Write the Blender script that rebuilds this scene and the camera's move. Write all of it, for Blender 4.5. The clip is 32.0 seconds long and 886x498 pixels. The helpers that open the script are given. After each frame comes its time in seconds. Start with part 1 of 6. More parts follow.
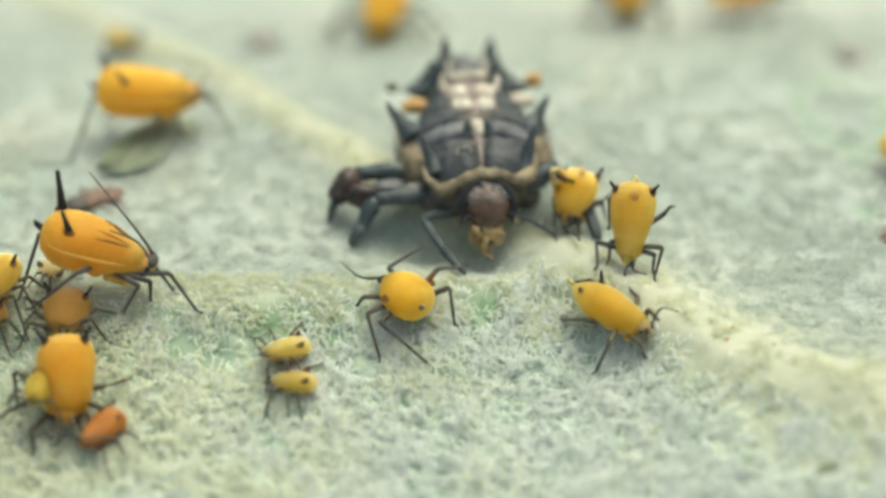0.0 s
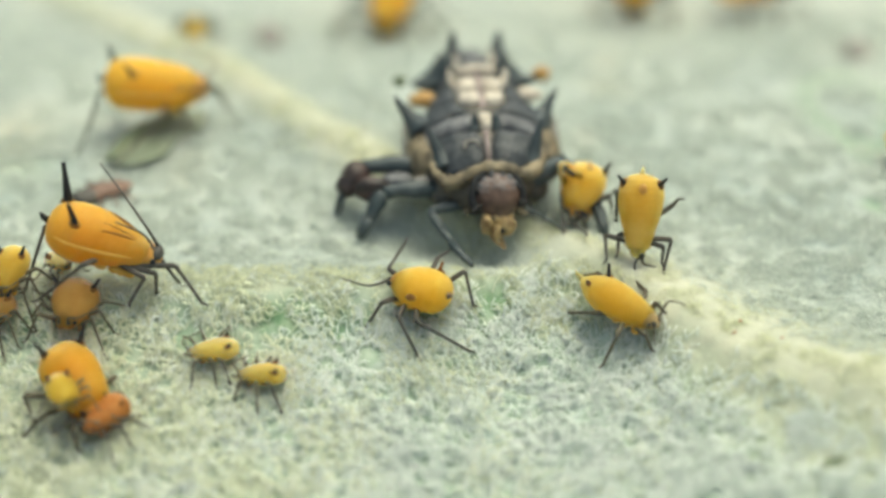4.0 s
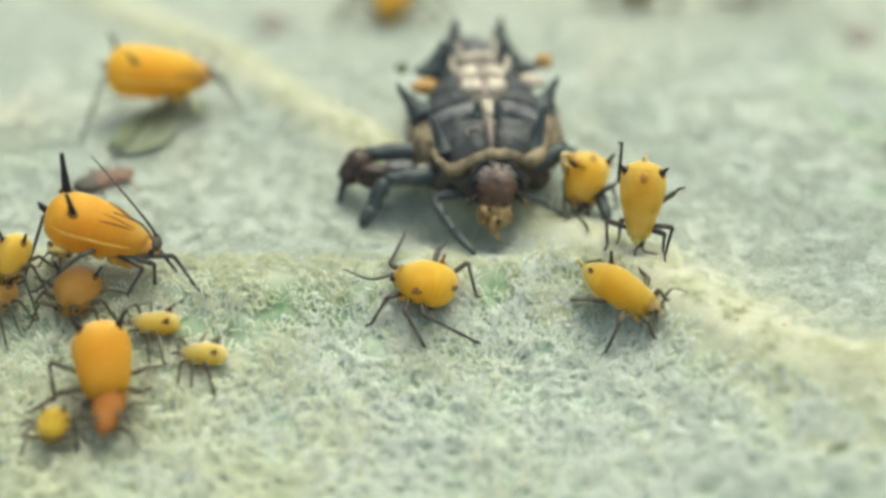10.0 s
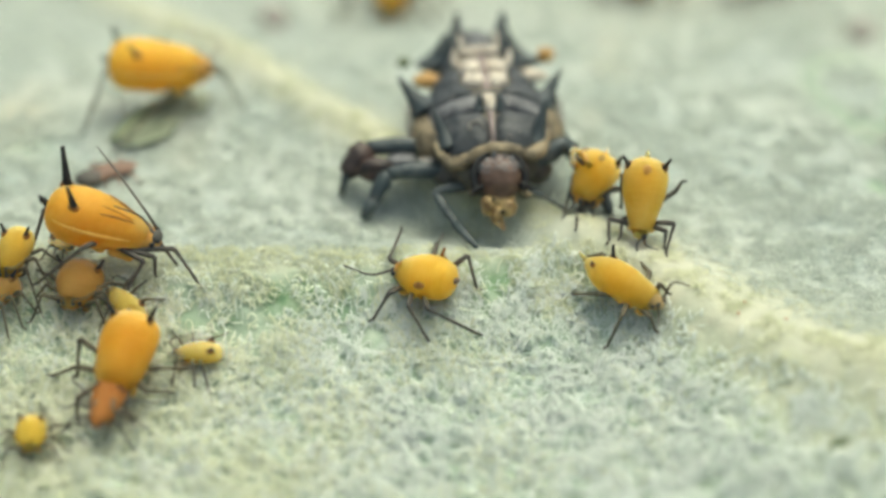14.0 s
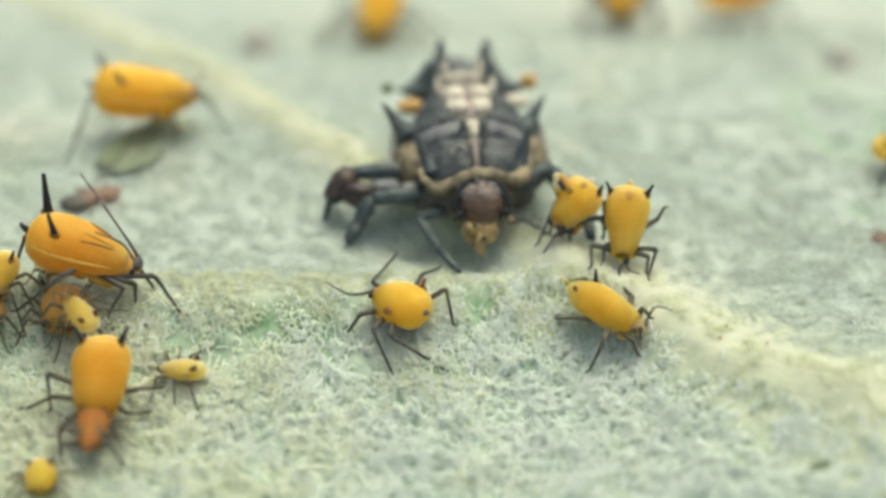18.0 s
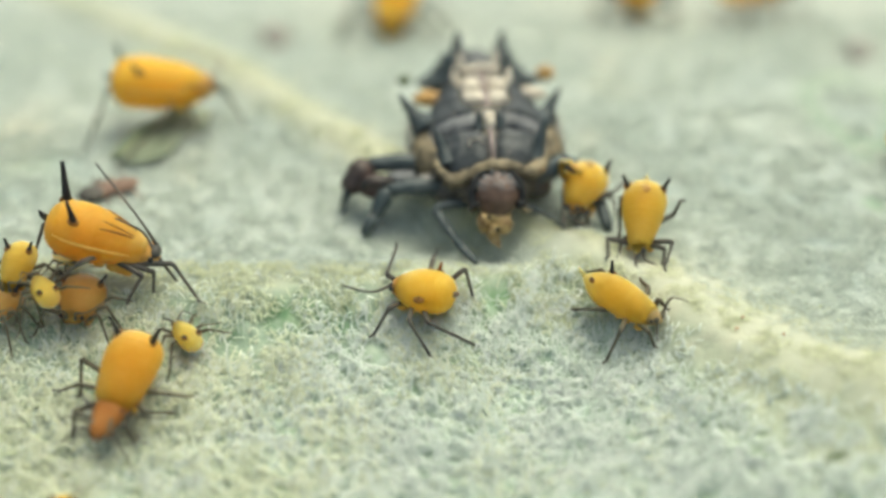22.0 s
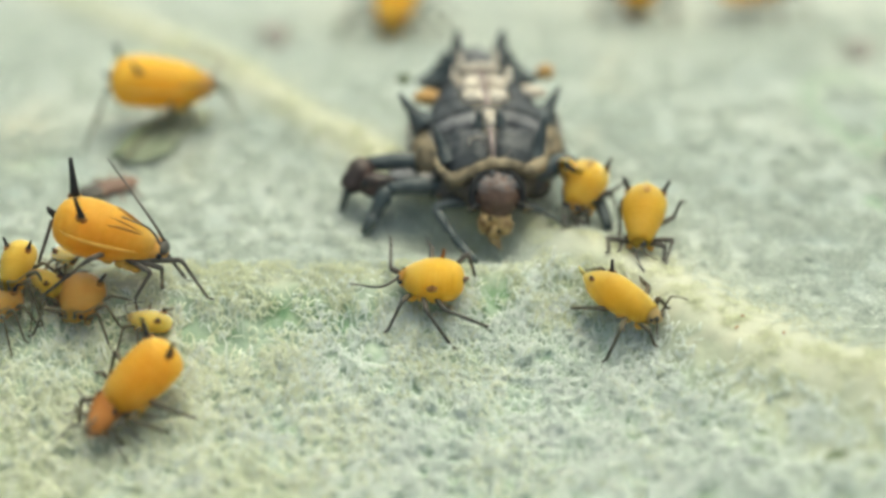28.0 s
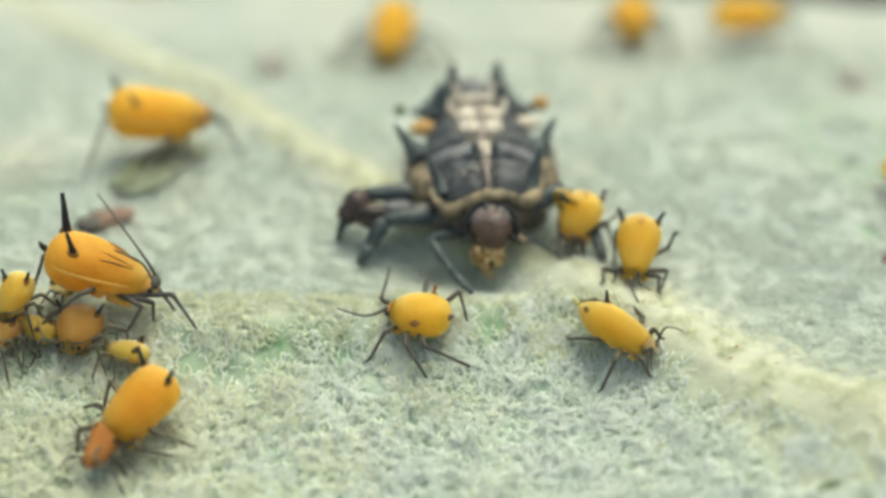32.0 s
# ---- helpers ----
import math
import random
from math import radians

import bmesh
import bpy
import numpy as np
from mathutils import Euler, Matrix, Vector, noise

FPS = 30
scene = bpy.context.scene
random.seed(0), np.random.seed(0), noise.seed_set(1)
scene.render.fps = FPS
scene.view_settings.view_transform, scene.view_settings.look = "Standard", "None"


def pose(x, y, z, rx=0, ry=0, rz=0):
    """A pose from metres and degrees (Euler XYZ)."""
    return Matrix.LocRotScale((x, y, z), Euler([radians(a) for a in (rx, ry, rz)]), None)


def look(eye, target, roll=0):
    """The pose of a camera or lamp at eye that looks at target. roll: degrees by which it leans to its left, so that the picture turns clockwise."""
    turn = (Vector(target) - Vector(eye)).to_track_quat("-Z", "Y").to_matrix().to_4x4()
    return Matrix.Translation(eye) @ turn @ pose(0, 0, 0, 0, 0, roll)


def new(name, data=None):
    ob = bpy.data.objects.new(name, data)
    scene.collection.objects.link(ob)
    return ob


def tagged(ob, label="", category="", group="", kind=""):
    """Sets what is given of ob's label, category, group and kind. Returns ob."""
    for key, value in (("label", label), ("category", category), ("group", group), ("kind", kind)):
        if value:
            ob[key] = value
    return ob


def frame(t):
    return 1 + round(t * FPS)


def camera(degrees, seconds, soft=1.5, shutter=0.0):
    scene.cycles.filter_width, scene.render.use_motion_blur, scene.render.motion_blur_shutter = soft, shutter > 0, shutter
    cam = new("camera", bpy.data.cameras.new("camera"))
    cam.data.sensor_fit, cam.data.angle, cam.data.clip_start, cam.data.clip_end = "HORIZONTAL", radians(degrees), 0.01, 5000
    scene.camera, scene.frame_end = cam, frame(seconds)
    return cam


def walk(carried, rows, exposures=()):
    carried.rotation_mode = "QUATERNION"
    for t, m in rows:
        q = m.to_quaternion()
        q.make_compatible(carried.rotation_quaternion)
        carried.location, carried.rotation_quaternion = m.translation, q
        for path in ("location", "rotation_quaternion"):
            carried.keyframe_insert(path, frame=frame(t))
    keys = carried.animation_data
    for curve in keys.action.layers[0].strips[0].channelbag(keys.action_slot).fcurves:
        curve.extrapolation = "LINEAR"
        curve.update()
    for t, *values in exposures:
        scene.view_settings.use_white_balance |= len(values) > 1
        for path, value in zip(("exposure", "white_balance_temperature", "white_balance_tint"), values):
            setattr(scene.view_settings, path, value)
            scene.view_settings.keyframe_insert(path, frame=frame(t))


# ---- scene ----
MM = 0.001  # the scene is thought out in millimetres

# ---- camera ----
cam = camera(24, 32.0, soft=3.2)
cam.data.dof.use_dof = True
cam.data.dof.focus_distance = 36.3 * MM
cam.data.dof.aperture_fstop = 43

PATH = [  # seconds, eye in millimetres, turn in degrees
    (0, 0.07, -30.74, 21.69, 55.187, 0.015, -0.248),
    (0.5, 0.16, -30.65, 21.79, 55.199, 0.270, -0.401),
    (1, 0.15, -30.69, 21.68, 55.391, 0.063, -0.333),
    (1.5, 0.10, -30.71, 21.59, 55.486, -0.057, -0.344),
    (2, 0.06, -30.74, 21.59, 55.410, -0.037, -0.345),
    (2.5, 0.07, -30.76, 21.58, 55.345, -0.050, -0.210),
    (3, 0.09, -30.78, 21.53, 55.388, 0.026, -0.121),
    (3.5, -0.02, -30.83, 21.57, 55.277, -0.066, -0.115),
    (5.5, 0.01, -30.79, 21.68, 55.080, 0.097, -0.087),
    (6, 0.03, -30.78, 21.66, 55.081, 0.183, -0.114),
    (6.5, 0.01, -30.81, 21.71, 55.035, 0.132, -0.086),
    (7, 0.04, -30.83, 21.69, 55.086, 0.140, -0.033),
    (7.5, 0.03, -30.83, 21.65, 55.120, 0.083, -0.001),
    (8, -0.01, -30.84, 21.62, 55.135, -0.016, -0.002),
    (8.5, 0.03, -30.81, 21.61, 55.034, 0.062, 0.013),
    (9, 0.00, -30.80, 21.60, 54.957, 0.003, 0.001),
    (9.5, -0.01, -30.81, 21.55, 54.946, -0.036, -0.005),
    (10, 0.03, -30.79, 21.62, 54.782, 0.075, -0.033),
    (10.5, 0.03, -30.79, 21.57, 54.810, 0.029, -0.011),
    (11, 0.04, -30.81, 21.57, 54.760, 0.083, -0.017),
    (11.5, 0.05, -30.78, 21.57, 54.671, 0.035, 0.043),
    (12, 0.05, -30.79, 21.57, 54.620, 0.098, 0.015),
    (12.5, -0.00, -30.80, 21.57, 54.637, -0.006, -0.000),
    (13, -0.02, -30.81, 21.62, 54.624, -0.008, -0.018),
    (13.5, -0.06, -30.89, 21.53, 54.799, -0.165, 0.025),
    (14, -0.07, -30.85, 21.60, 54.686, -0.065, -0.058),
    (14.5, -0.04, -30.86, 21.57, 54.714, -0.098, 0.045),
    (16.5, -0.02, -30.86, 21.59, 54.997, -0.082, -0.139),
    (17, -0.02, -30.91, 21.69, 55.351, -0.172, -0.293),
    (17.5, 0.06, -30.93, 21.67, 55.426, -0.176, -0.463),
    (18, -0.05, -31.06, 21.64, 55.500, -0.329, -0.388),
    (18.5, -0.02, -31.06, 21.66, 55.428, -0.183, -0.284),
    (19, -0.02, -31.11, 21.59, 55.419, -0.103, -0.130),
    (19.5, -0.08, -31.11, 21.65, 55.296, -0.136, -0.132),
    (20, -0.05, -31.10, 21.62, 55.303, -0.068, -0.099),
    (20.5, -0.07, -31.12, 21.65, 55.299, -0.129, -0.069),
    (21, -0.07, -31.12, 21.63, 55.318, -0.117, -0.071),
    (21.5, -0.02, -31.17, 21.64, 55.369, -0.052, -0.010),
    (22, -0.11, -31.17, 21.60, 55.403, -0.169, -0.057),
    (22.5, -0.04, -31.12, 21.59, 55.359, -0.060, -0.009),
    (23, -0.07, -31.12, 21.62, 55.291, -0.127, -0.014),
    (23.5, -0.07, -31.12, 21.60, 55.308, -0.179, 0.024),
    (24, -0.04, -31.15, 21.58, 55.386, -0.067, -0.005),
    (24.5, -0.01, -31.12, 21.59, 55.384, 0.012, -0.015),
    (25, -0.06, -31.13, 21.58, 55.415, -0.075, -0.057),
    (25.5, -0.07, -31.17, 21.56, 55.445, -0.182, 0.014),
    (27.5, -0.08, -31.17, 21.55, 55.459, -0.214, 0.009),
    (28, -0.05, -31.16, 21.53, 55.449, -0.101, 0.001),
    (28.5, -0.02, -31.15, 21.54, 55.371, -0.067, 0.050),
    (29, -0.06, -31.15, 21.47, 55.426, -0.155, 0.048),
    (29.5, -0.07, -31.14, 21.55, 55.319, -0.153, 0.025),
    (30, -0.03, -31.11, 21.57, 55.278, -0.063, 0.033),
    (30.5, -0.04, -31.09, 21.63, 55.162, -0.016, -0.009),
    (31, -0.07, -31.09, 21.64, 55.202, -0.091, 0.005),
    (31.5, -0.05, -31.10, 21.64, 55.516, -0.123, 0.017),
    (32, -0.00, -31.25, 21.77, 56.072, -0.076, -0.066),
]
walk(cam, [(t, pose(x * MM, y * MM, z * MM, rx, ry, rz)) for t, x, y, z, rx, ry, rz in PATH], [(0.0, -0.02, 6720, -7), (32.0, -0.02, 6720, -7)])

# ---- light: a bright overcast sky ----
world = bpy.data.worlds.new("sky")
scene.world = world
world.use_nodes = True
sky = world.node_tree.nodes.new("ShaderNodeTexSky")
sky.sky_type = "NISHITA"
sky.sun_disc = False
sky.sun_elevation, sky.sun_rotation = radians(69.9), radians(26.6)
sky.air_density, sky.dust_density, sky.ozone_density = 0.75, 7.0, 1.0
world.node_tree.links.new(sky.outputs[0], world.node_tree.nodes["Background"].inputs[0])
world.node_tree.nodes["Background"].inputs[1].default_value = 0.189
sun = new("sun", bpy.data.lights.new("sun", "SUN"))
sun.data.energy, sun.data.angle, sun.data.color = 0.74, radians(45), (1.0, 0.96, 0.88)
sun.matrix_world = look((0.25, 0.5, 1.53), (0, 0, 0))


# ---- materials ----
def material(name, low, high, rough=0.5, scale=2000.0, bump=0.0, fine=9000.0, sss=0.0, island=0.0, translucent=0.0, gloss=None):
    """A surface whose colour drifts between two tones, with a finer grain on top."""
    m = bpy.data.materials.new(name)
    m.use_nodes = True
    nt = m.node_tree
    bsdf = nt.nodes["Principled BSDF"]
    co = nt.nodes.new("ShaderNodeTexCoord")
    n1 = nt.nodes.new("ShaderNodeTexNoise")
    n1.inputs["Scale"].default_value, n1.inputs["Detail"].default_value = scale, 3
    n2 = nt.nodes.new("ShaderNodeTexNoise")
    n2.inputs["Scale"].default_value, n2.inputs["Detail"].default_value = fine, 4
    nt.links.new(co.outputs["Object"], n1.inputs["Vector"])
    nt.links.new(co.outputs["Object"], n2.inputs["Vector"])
    add = nt.nodes.new("ShaderNodeMath")
    add.operation = "MULTIPLY_ADD"
    add.inputs[1].default_value = 0.45
    nt.links.new(n2.outputs[0], add.inputs[0])
    sub = nt.nodes.new("ShaderNodeMath")
    sub.operation = "SUBTRACT"
    sub.inputs[1].default_value = 0.22
    nt.links.new(n1.outputs[0], sub.inputs[0])
    nt.links.new(sub.outputs[0], add.inputs[2])
    ramp = nt.nodes.new("ShaderNodeValToRGB")
    ramp.color_ramp.elements[0].position, ramp.color_ramp.elements[1].position = 0.3, 0.7
    ramp.color_ramp.elements[0].color, ramp.color_ramp.elements[1].color = (*low, 1), (*high, 1)
    source = add.outputs[0]
    if island:
        geo = nt.nodes.new("ShaderNodeNewGeometry")
        mix = nt.nodes.new("ShaderNodeMix")
        mix.inputs[0].default_value = island
        nt.links.new(source, mix.inputs[2])
        nt.links.new(geo.outputs["Random Per Island"], mix.inputs[3])
        source = mix.outputs[0]
    nt.links.new(source, ramp.inputs[0])
    nt.links.new(ramp.outputs[0], bsdf.inputs["Base Color"])
    bsdf.inputs["Roughness"].default_value = rough
    if bump:
        b = nt.nodes.new("ShaderNodeBump")
        b.inputs["Strength"].default_value, b.inputs["Distance"].default_value = bump, 0.03 * MM
        nt.links.new(n2.outputs[0], b.inputs["Height"])
        nt.links.new(b.outputs[0], bsdf.inputs["Normal"])
    if sss:
        bsdf.inputs["Subsurface Weight"].default_value = sss
        bsdf.inputs["Subsurface Radius"].default_value = (1.0, 1.0, 1.0)
        bsdf.inputs["Subsurface Scale"].default_value = 3.2 * MM
        bsdf.inputs["Specular IOR Level"].default_value = 0.06
    if gloss is not None:
        bsdf.inputs["Specular IOR Level"].default_value = gloss
    if translucent:
        tr = nt.nodes.new("ShaderNodeBsdfTranslucent")
        nt.links.new(ramp.outputs[0], tr.inputs[0])
        mx = nt.nodes.new("ShaderNodeMixShader")
        mx.inputs[0].default_value = translucent
        nt.links.new(bsdf.outputs[0], mx.inputs[1])
        nt.links.new(tr.outputs[0], mx.inputs[2])
        nt.links.new(mx.outputs[0], nt.nodes["Material Output"].inputs[0])
    return m


ORANGE = material("aphid_orange", (0.715, 0.283, 0.022), (0.785, 0.338, 0.042), 0.55, 1500, 0.15, 9000, sss=1.0)
DEEP = material("aphid_deep_orange", (0.545, 0.206, 0.017), (0.645, 0.268, 0.034), 0.5, 1500, 0.15, 9000, sss=1.0)
AMBER = material("aphid_amber", (0.46, 0.212, 0.016), (0.535, 0.265, 0.031), 0.55, 1500, 0.15, 9000, sss=1.0)
AMBER_YELLOW = material("nymph_amber", (0.76, 0.315, 0.026), (0.83, 0.375, 0.045), 0.55, 2500, 0.1, 9000, sss=1.0)
YELLOW = material("nymph_yellow", (0.80, 0.35, 0.045), (0.86, 0.41, 0.07), 0.55, 2500, 0.1, 9000, sss=1.0)
BROWN_ORANGE = material("aphid_brown_orange", (0.565, 0.215, 0.045), (0.655, 0.285, 0.07), 0.5, 1800, 0.15, 9000, sss=1.0)
FOLD = material("aphid_fold", (0.72, 0.41, 0.06), (0.82, 0.49, 0.1), 0.6, 2500, 0.1)
FOLD_DARK = material("brown_spot", (0.42, 0.19, 0.025), (0.55, 0.27, 0.05), 0.6, 2500)
WING_EDGE = material("wing_edge", (0.16, 0.065, 0.015), (0.30, 0.13, 0.03), 0.5, 2500, gloss=0.2)
HEAD = material("aphid_head", (0.62, 0.27, 0.05), (0.74, 0.36, 0.08), 0.5, 2500, 0.12, sss=0.3)
REDDISH = material("reddish_brown", (0.38, 0.135, 0.03), (0.48, 0.19, 0.055), 0.55, 2500, 0.2, sss=0.3)
TAN_HEAD = material("aphid_tan_head", (0.42, 0.27, 0.10), (0.54, 0.36, 0.15), 0.5, 2500, 0.12, sss=0.5)
DARK_LEG = material("dark_leg", (0.062, 0.06, 0.052), (0.145, 0.132, 0.108), 0.45, 3000, gloss=0.2)
PALE_LEG = material("pale_leg", (0.09, 0.08, 0.055), (0.17, 0.15, 0.10), 0.5, 3000, gloss=0.2)
BLACK = material("black_cornicle", (0.018, 0.02, 0.021), (0.045, 0.044, 0.042), 0.6, 3000, gloss=0.2)
BLACK.node_tree.nodes["Principled BSDF"].inputs["Specular IOR Level"].default_value = 0.25
CHITIN = material("dark_plate", (0.029, 0.037, 0.04), (0.08, 0.086, 0.088), 0.5, 3600, 1.0, 8000)
CHITIN_GREY = material("grey_plate", (0.06, 0.064, 0.066), (0.2, 0.203, 0.203), 0.52, 3200, 1.0, 7000)
SPINE = material("black_spine", (0.03, 0.042, 0.044), (0.072, 0.09, 0.09), 0.42, 2500, 0.2)
MEMBRANE = material("tan_membrane", (0.105, 0.085, 0.05), (0.33, 0.265, 0.155), 0.6, 2600, 0.4, 8000)
LARVA_SKIN = material("dark_skin", (0.055, 0.052, 0.044), (0.16, 0.14, 0.1), 0.55, 1800, 0.6, 8000)
CREAM = material("cream_plate", (0.42, 0.36, 0.27), (0.8, 0.73, 0.59), 0.6, 3000, 0.6, 8000)
LARVA_ORANGE = material("orange_wart", (0.48, 0.27, 0.075), (0.6, 0.38, 0.14), 0.55, 2500, 0.2)
LARVA_HEAD = material("brown_head", (0.06, 0.036, 0.025), (0.2, 0.12, 0.082), 0.5, 2800, 1.0, 5200)
LARVA_SHEEN = material("grey_sheen", (0.075, 0.058, 0.05), (0.22, 0.175, 0.155), 0.5, 3200, 1.0, 6000)
PINKISH = material("pinkish_seam", (0.20, 0.155, 0.14), (0.40, 0.32, 0.29), 0.6, 3000, 0.5, 8000)
LARVA_LEG = material("black_leg", (0.034, 0.052, 0.054), (0.09, 0.108, 0.106), 0.42, 2600, 0.7, 6000)
LARVA_FEMUR = material("dark_red_femur", (0.022, 0.022, 0.02), (0.095, 0.058, 0.044), 0.42, 2000, 0.7, 6000)
MOUTH = material("yellow_mouthparts", (0.22, 0.13, 0.05), (0.58, 0.42, 0.18), 0.5, 4500, 0.6)
SKIN = material("cast_skin_grey", (0.22, 0.20, 0.17), (0.40, 0.37, 0.32), 0.6, 2500, 0.3)
HUSK = material("cast_skin_brown", (0.1, 0.07, 0.055), (0.42, 0.26, 0.18), 0.7, 1600, 0.3)
HAIR = material("white_leaf_hair", (0.755, 0.812, 0.74), (0.895, 0.92, 0.872), 0.7, 700, 0.0, 6000, island=0.55, translucent=0.5)
WARM_HAIR = material("buff_leaf_hair", (0.73, 0.76, 0.58), (0.91, 0.925, 0.79), 0.7, 700, 0.0, 6000, island=0.55, translucent=0.5)
FINE_HAIR = material("fine_leaf_hair", (0.565, 0.62, 0.55), (0.735, 0.772, 0.7), 0.7, 900, 0.0, 6000, island=0.7, translucent=0.5)
CREAM_HAIR = material("cream_leaf_hair", (0.655, 0.68, 0.47), (0.79, 0.805, 0.635), 0.7, 900, 0.0, 6000, island=0.7, translucent=0.5)
OLIVE_PATCH = material("olive_patch", (0.2, 0.24, 0.15), (0.35, 0.38, 0.26), 0.8, 1700, 0.3)
OLIVE = material("olive_fold", (0.16, 0.20, 0.10), (0.28, 0.32, 0.19), 0.8, 1700, 0.3)
SOIL = material("dark_soil", (0.02, 0.018, 0.016), (0.05, 0.045, 0.04), 0.9, 60, 0.2, 400)


def leaf_material():
    m = bpy.data.materials.new("felted_leaf")
    m.use_nodes = True
    nt = m.node_tree
    bsdf = nt.nodes["Principled BSDF"]
    co = nt.nodes.new("ShaderNodeTexCoord")

    def noise_node(scale, detail, rough=0.6):
        n = nt.nodes.new("ShaderNodeTexNoise")
        n.inputs["Scale"].default_value, n.inputs["Detail"].default_value, n.inputs["Roughness"].default_value = scale, detail, rough
        nt.links.new(co.outputs["Object"], n.inputs["Vector"])
        return n

    def ramp_node(source, a, b, low, high):
        r = nt.nodes.new("ShaderNodeValToRGB")
        r.color_ramp.elements[0].position, r.color_ramp.elements[1].position = a, b
        r.color_ramp.elements[0].color, r.color_ramp.elements[1].color = (*low, 1), (*high, 1)
        nt.links.new(source, r.inputs[0])
        return r

    def mix_node(fac, a, b):
        x = nt.nodes.new("ShaderNodeMix")
        x.data_type = "RGBA"
        nt.links.new(fac, x.inputs[0])
        nt.links.new(a, x.inputs[6])
        nt.links.new(b, x.inputs[7])
        return x.outputs[2]

    broad, cloth, grain = noise_node(330, 4), noise_node(2600, 5, 0.7), noise_node(9000, 3)

    def attribute(name):
        a = nt.nodes.new("ShaderNodeAttribute")
        a.attribute_name = name
        return a.outputs["Fac"]

    back = ramp_node(broad.outputs[0], 0.35, 0.68, (0.355, 0.415, 0.368), (0.50, 0.538, 0.465)).outputs[0]
    bare = ramp_node(cloth.outputs[0], 0.35, 0.65, (0.20, 0.33, 0.195), (0.46, 0.555, 0.41)).outputs[0]
    tint = ramp_node(broad.outputs[0], 0.35, 0.68, (0.45, 0.545, 0.42), (0.63, 0.675, 0.555)).outputs[0]
    half = nt.nodes.new("ShaderNodeMix")
    half.data_type = "RGBA"
    half.inputs[0].default_value = 0.45
    nt.links.new(bare, half.inputs[6])
    nt.links.new(tint, half.inputs[7])
    blade = mix_node(attribute("front"), back, half.outputs[2])
    stain = ramp_node(cloth.outputs[0], 0.38, 0.62, (0.13, 0.26, 0.12), (0.38, 0.49, 0.30)).outputs[0]
    blade = mix_node(attribute("stain"), blade, stain)
    lace = ramp_node(cloth.outputs[0], 0.35, 0.65, (0.60, 0.68, 0.60), (0.82, 0.87, 0.81)).outputs[0]
    blade = mix_node(attribute("net"), blade, lace)
    buff = ramp_node(cloth.outputs[0], 0.35, 0.65, (0.43, 0.43, 0.315), (0.61, 0.585, 0.445)).outputs[0]
    blade = mix_node(attribute("pale"), blade, buff)
    vein = nt.nodes.new("ShaderNodeAttribute")
    vein.attribute_name = "vein"
    cream = ramp_node(broad.outputs[0], 0.3, 0.7, (0.50, 0.515, 0.345), (0.62, 0.615, 0.45)).outputs[0]
    col = mix_node(vein.outputs["Fac"], blade, cream)
    nt.links.new(col, bsdf.inputs["Base Color"])
    bsdf.inputs["Roughness"].default_value = 0.8
    bsdf.inputs["Sheen Weight"].default_value = 0.15
    b = nt.nodes.new("ShaderNodeBump")
    b.inputs["Strength"].default_value, b.inputs["Distance"].default_value = 0.6, 0.06 * MM
    nt.links.new(cloth.outputs[0], b.inputs["Height"])
    b2 = nt.nodes.new("ShaderNodeBump")
    b2.inputs["Strength"].default_value, b2.inputs["Distance"].default_value = 0.4, 0.02 * MM
    nt.links.new(grain.outputs[0], b2.inputs["Height"])
    nt.links.new(b.outputs[0], b2.inputs["Normal"])
    nt.links.new(b2.outputs[0], bsdf.inputs["Normal"])
    return m


LEAF = leaf_material()

# ---- the leaf ----
MIDRIB = [(-14, 20), (-9.04, 13.0), (-6.03, 9.3), (-4.2, 7.0), (-2.49, 4.4), (-1.35, 3.1), (0.17, 1.7), (2.22, -0.1), (3.0, -0.72), (3.76, -1.35), (4.88, -2.45), (5.98, -3.5), (7.21, -4.3), (10, -6.1), (14, -8.8)]
SIDE_VEIN = [(-20, -0.5), (-7.27, -0.95), (-4.32, -1.35), (-1.84, -1.15), (1.17, -0.55), (2.22, -0.1)]
BRANCH = [(7.2, -4.0), (7.6, -3.4), (8.4, -3.1), (10, -2.7), (14, -2.1)]
BROW = [(-20, -0.7), (-7.27, -1.15), (-4.32, -1.5), (-1.84, -1.3), (1.17, -0.75), (2.6, -0.5), (3.76, -1.6), (4.88, -2.9), (5.98, -4.0), (7.21, -4.85), (10, -6.7), (14, -9.4)]


def gap(x, y, line):
    """Distance to a bent line."""
    d = np.full(np.shape(x), 1e9)
    for (ax, ay), (bx, by) in zip(line, line[1:]):
        dx, dy = bx - ax, by - ay
        u = np.clip(((x - ax) * dx + (y - ay) * dy) / (dx * dx + dy * dy), 0, 1)
        d = np.minimum(d, np.hypot(x - ax - u * dx, y - ay - u * dy))
    return d


def shade_dent(x, y):
    """A dent added before the larva's head to deepen the shade there; cream fades in it too."""
    return np.exp(-(((x - 1.2) / 0.95) ** 2) - ((y + 0.05) / 0.65) ** 2)


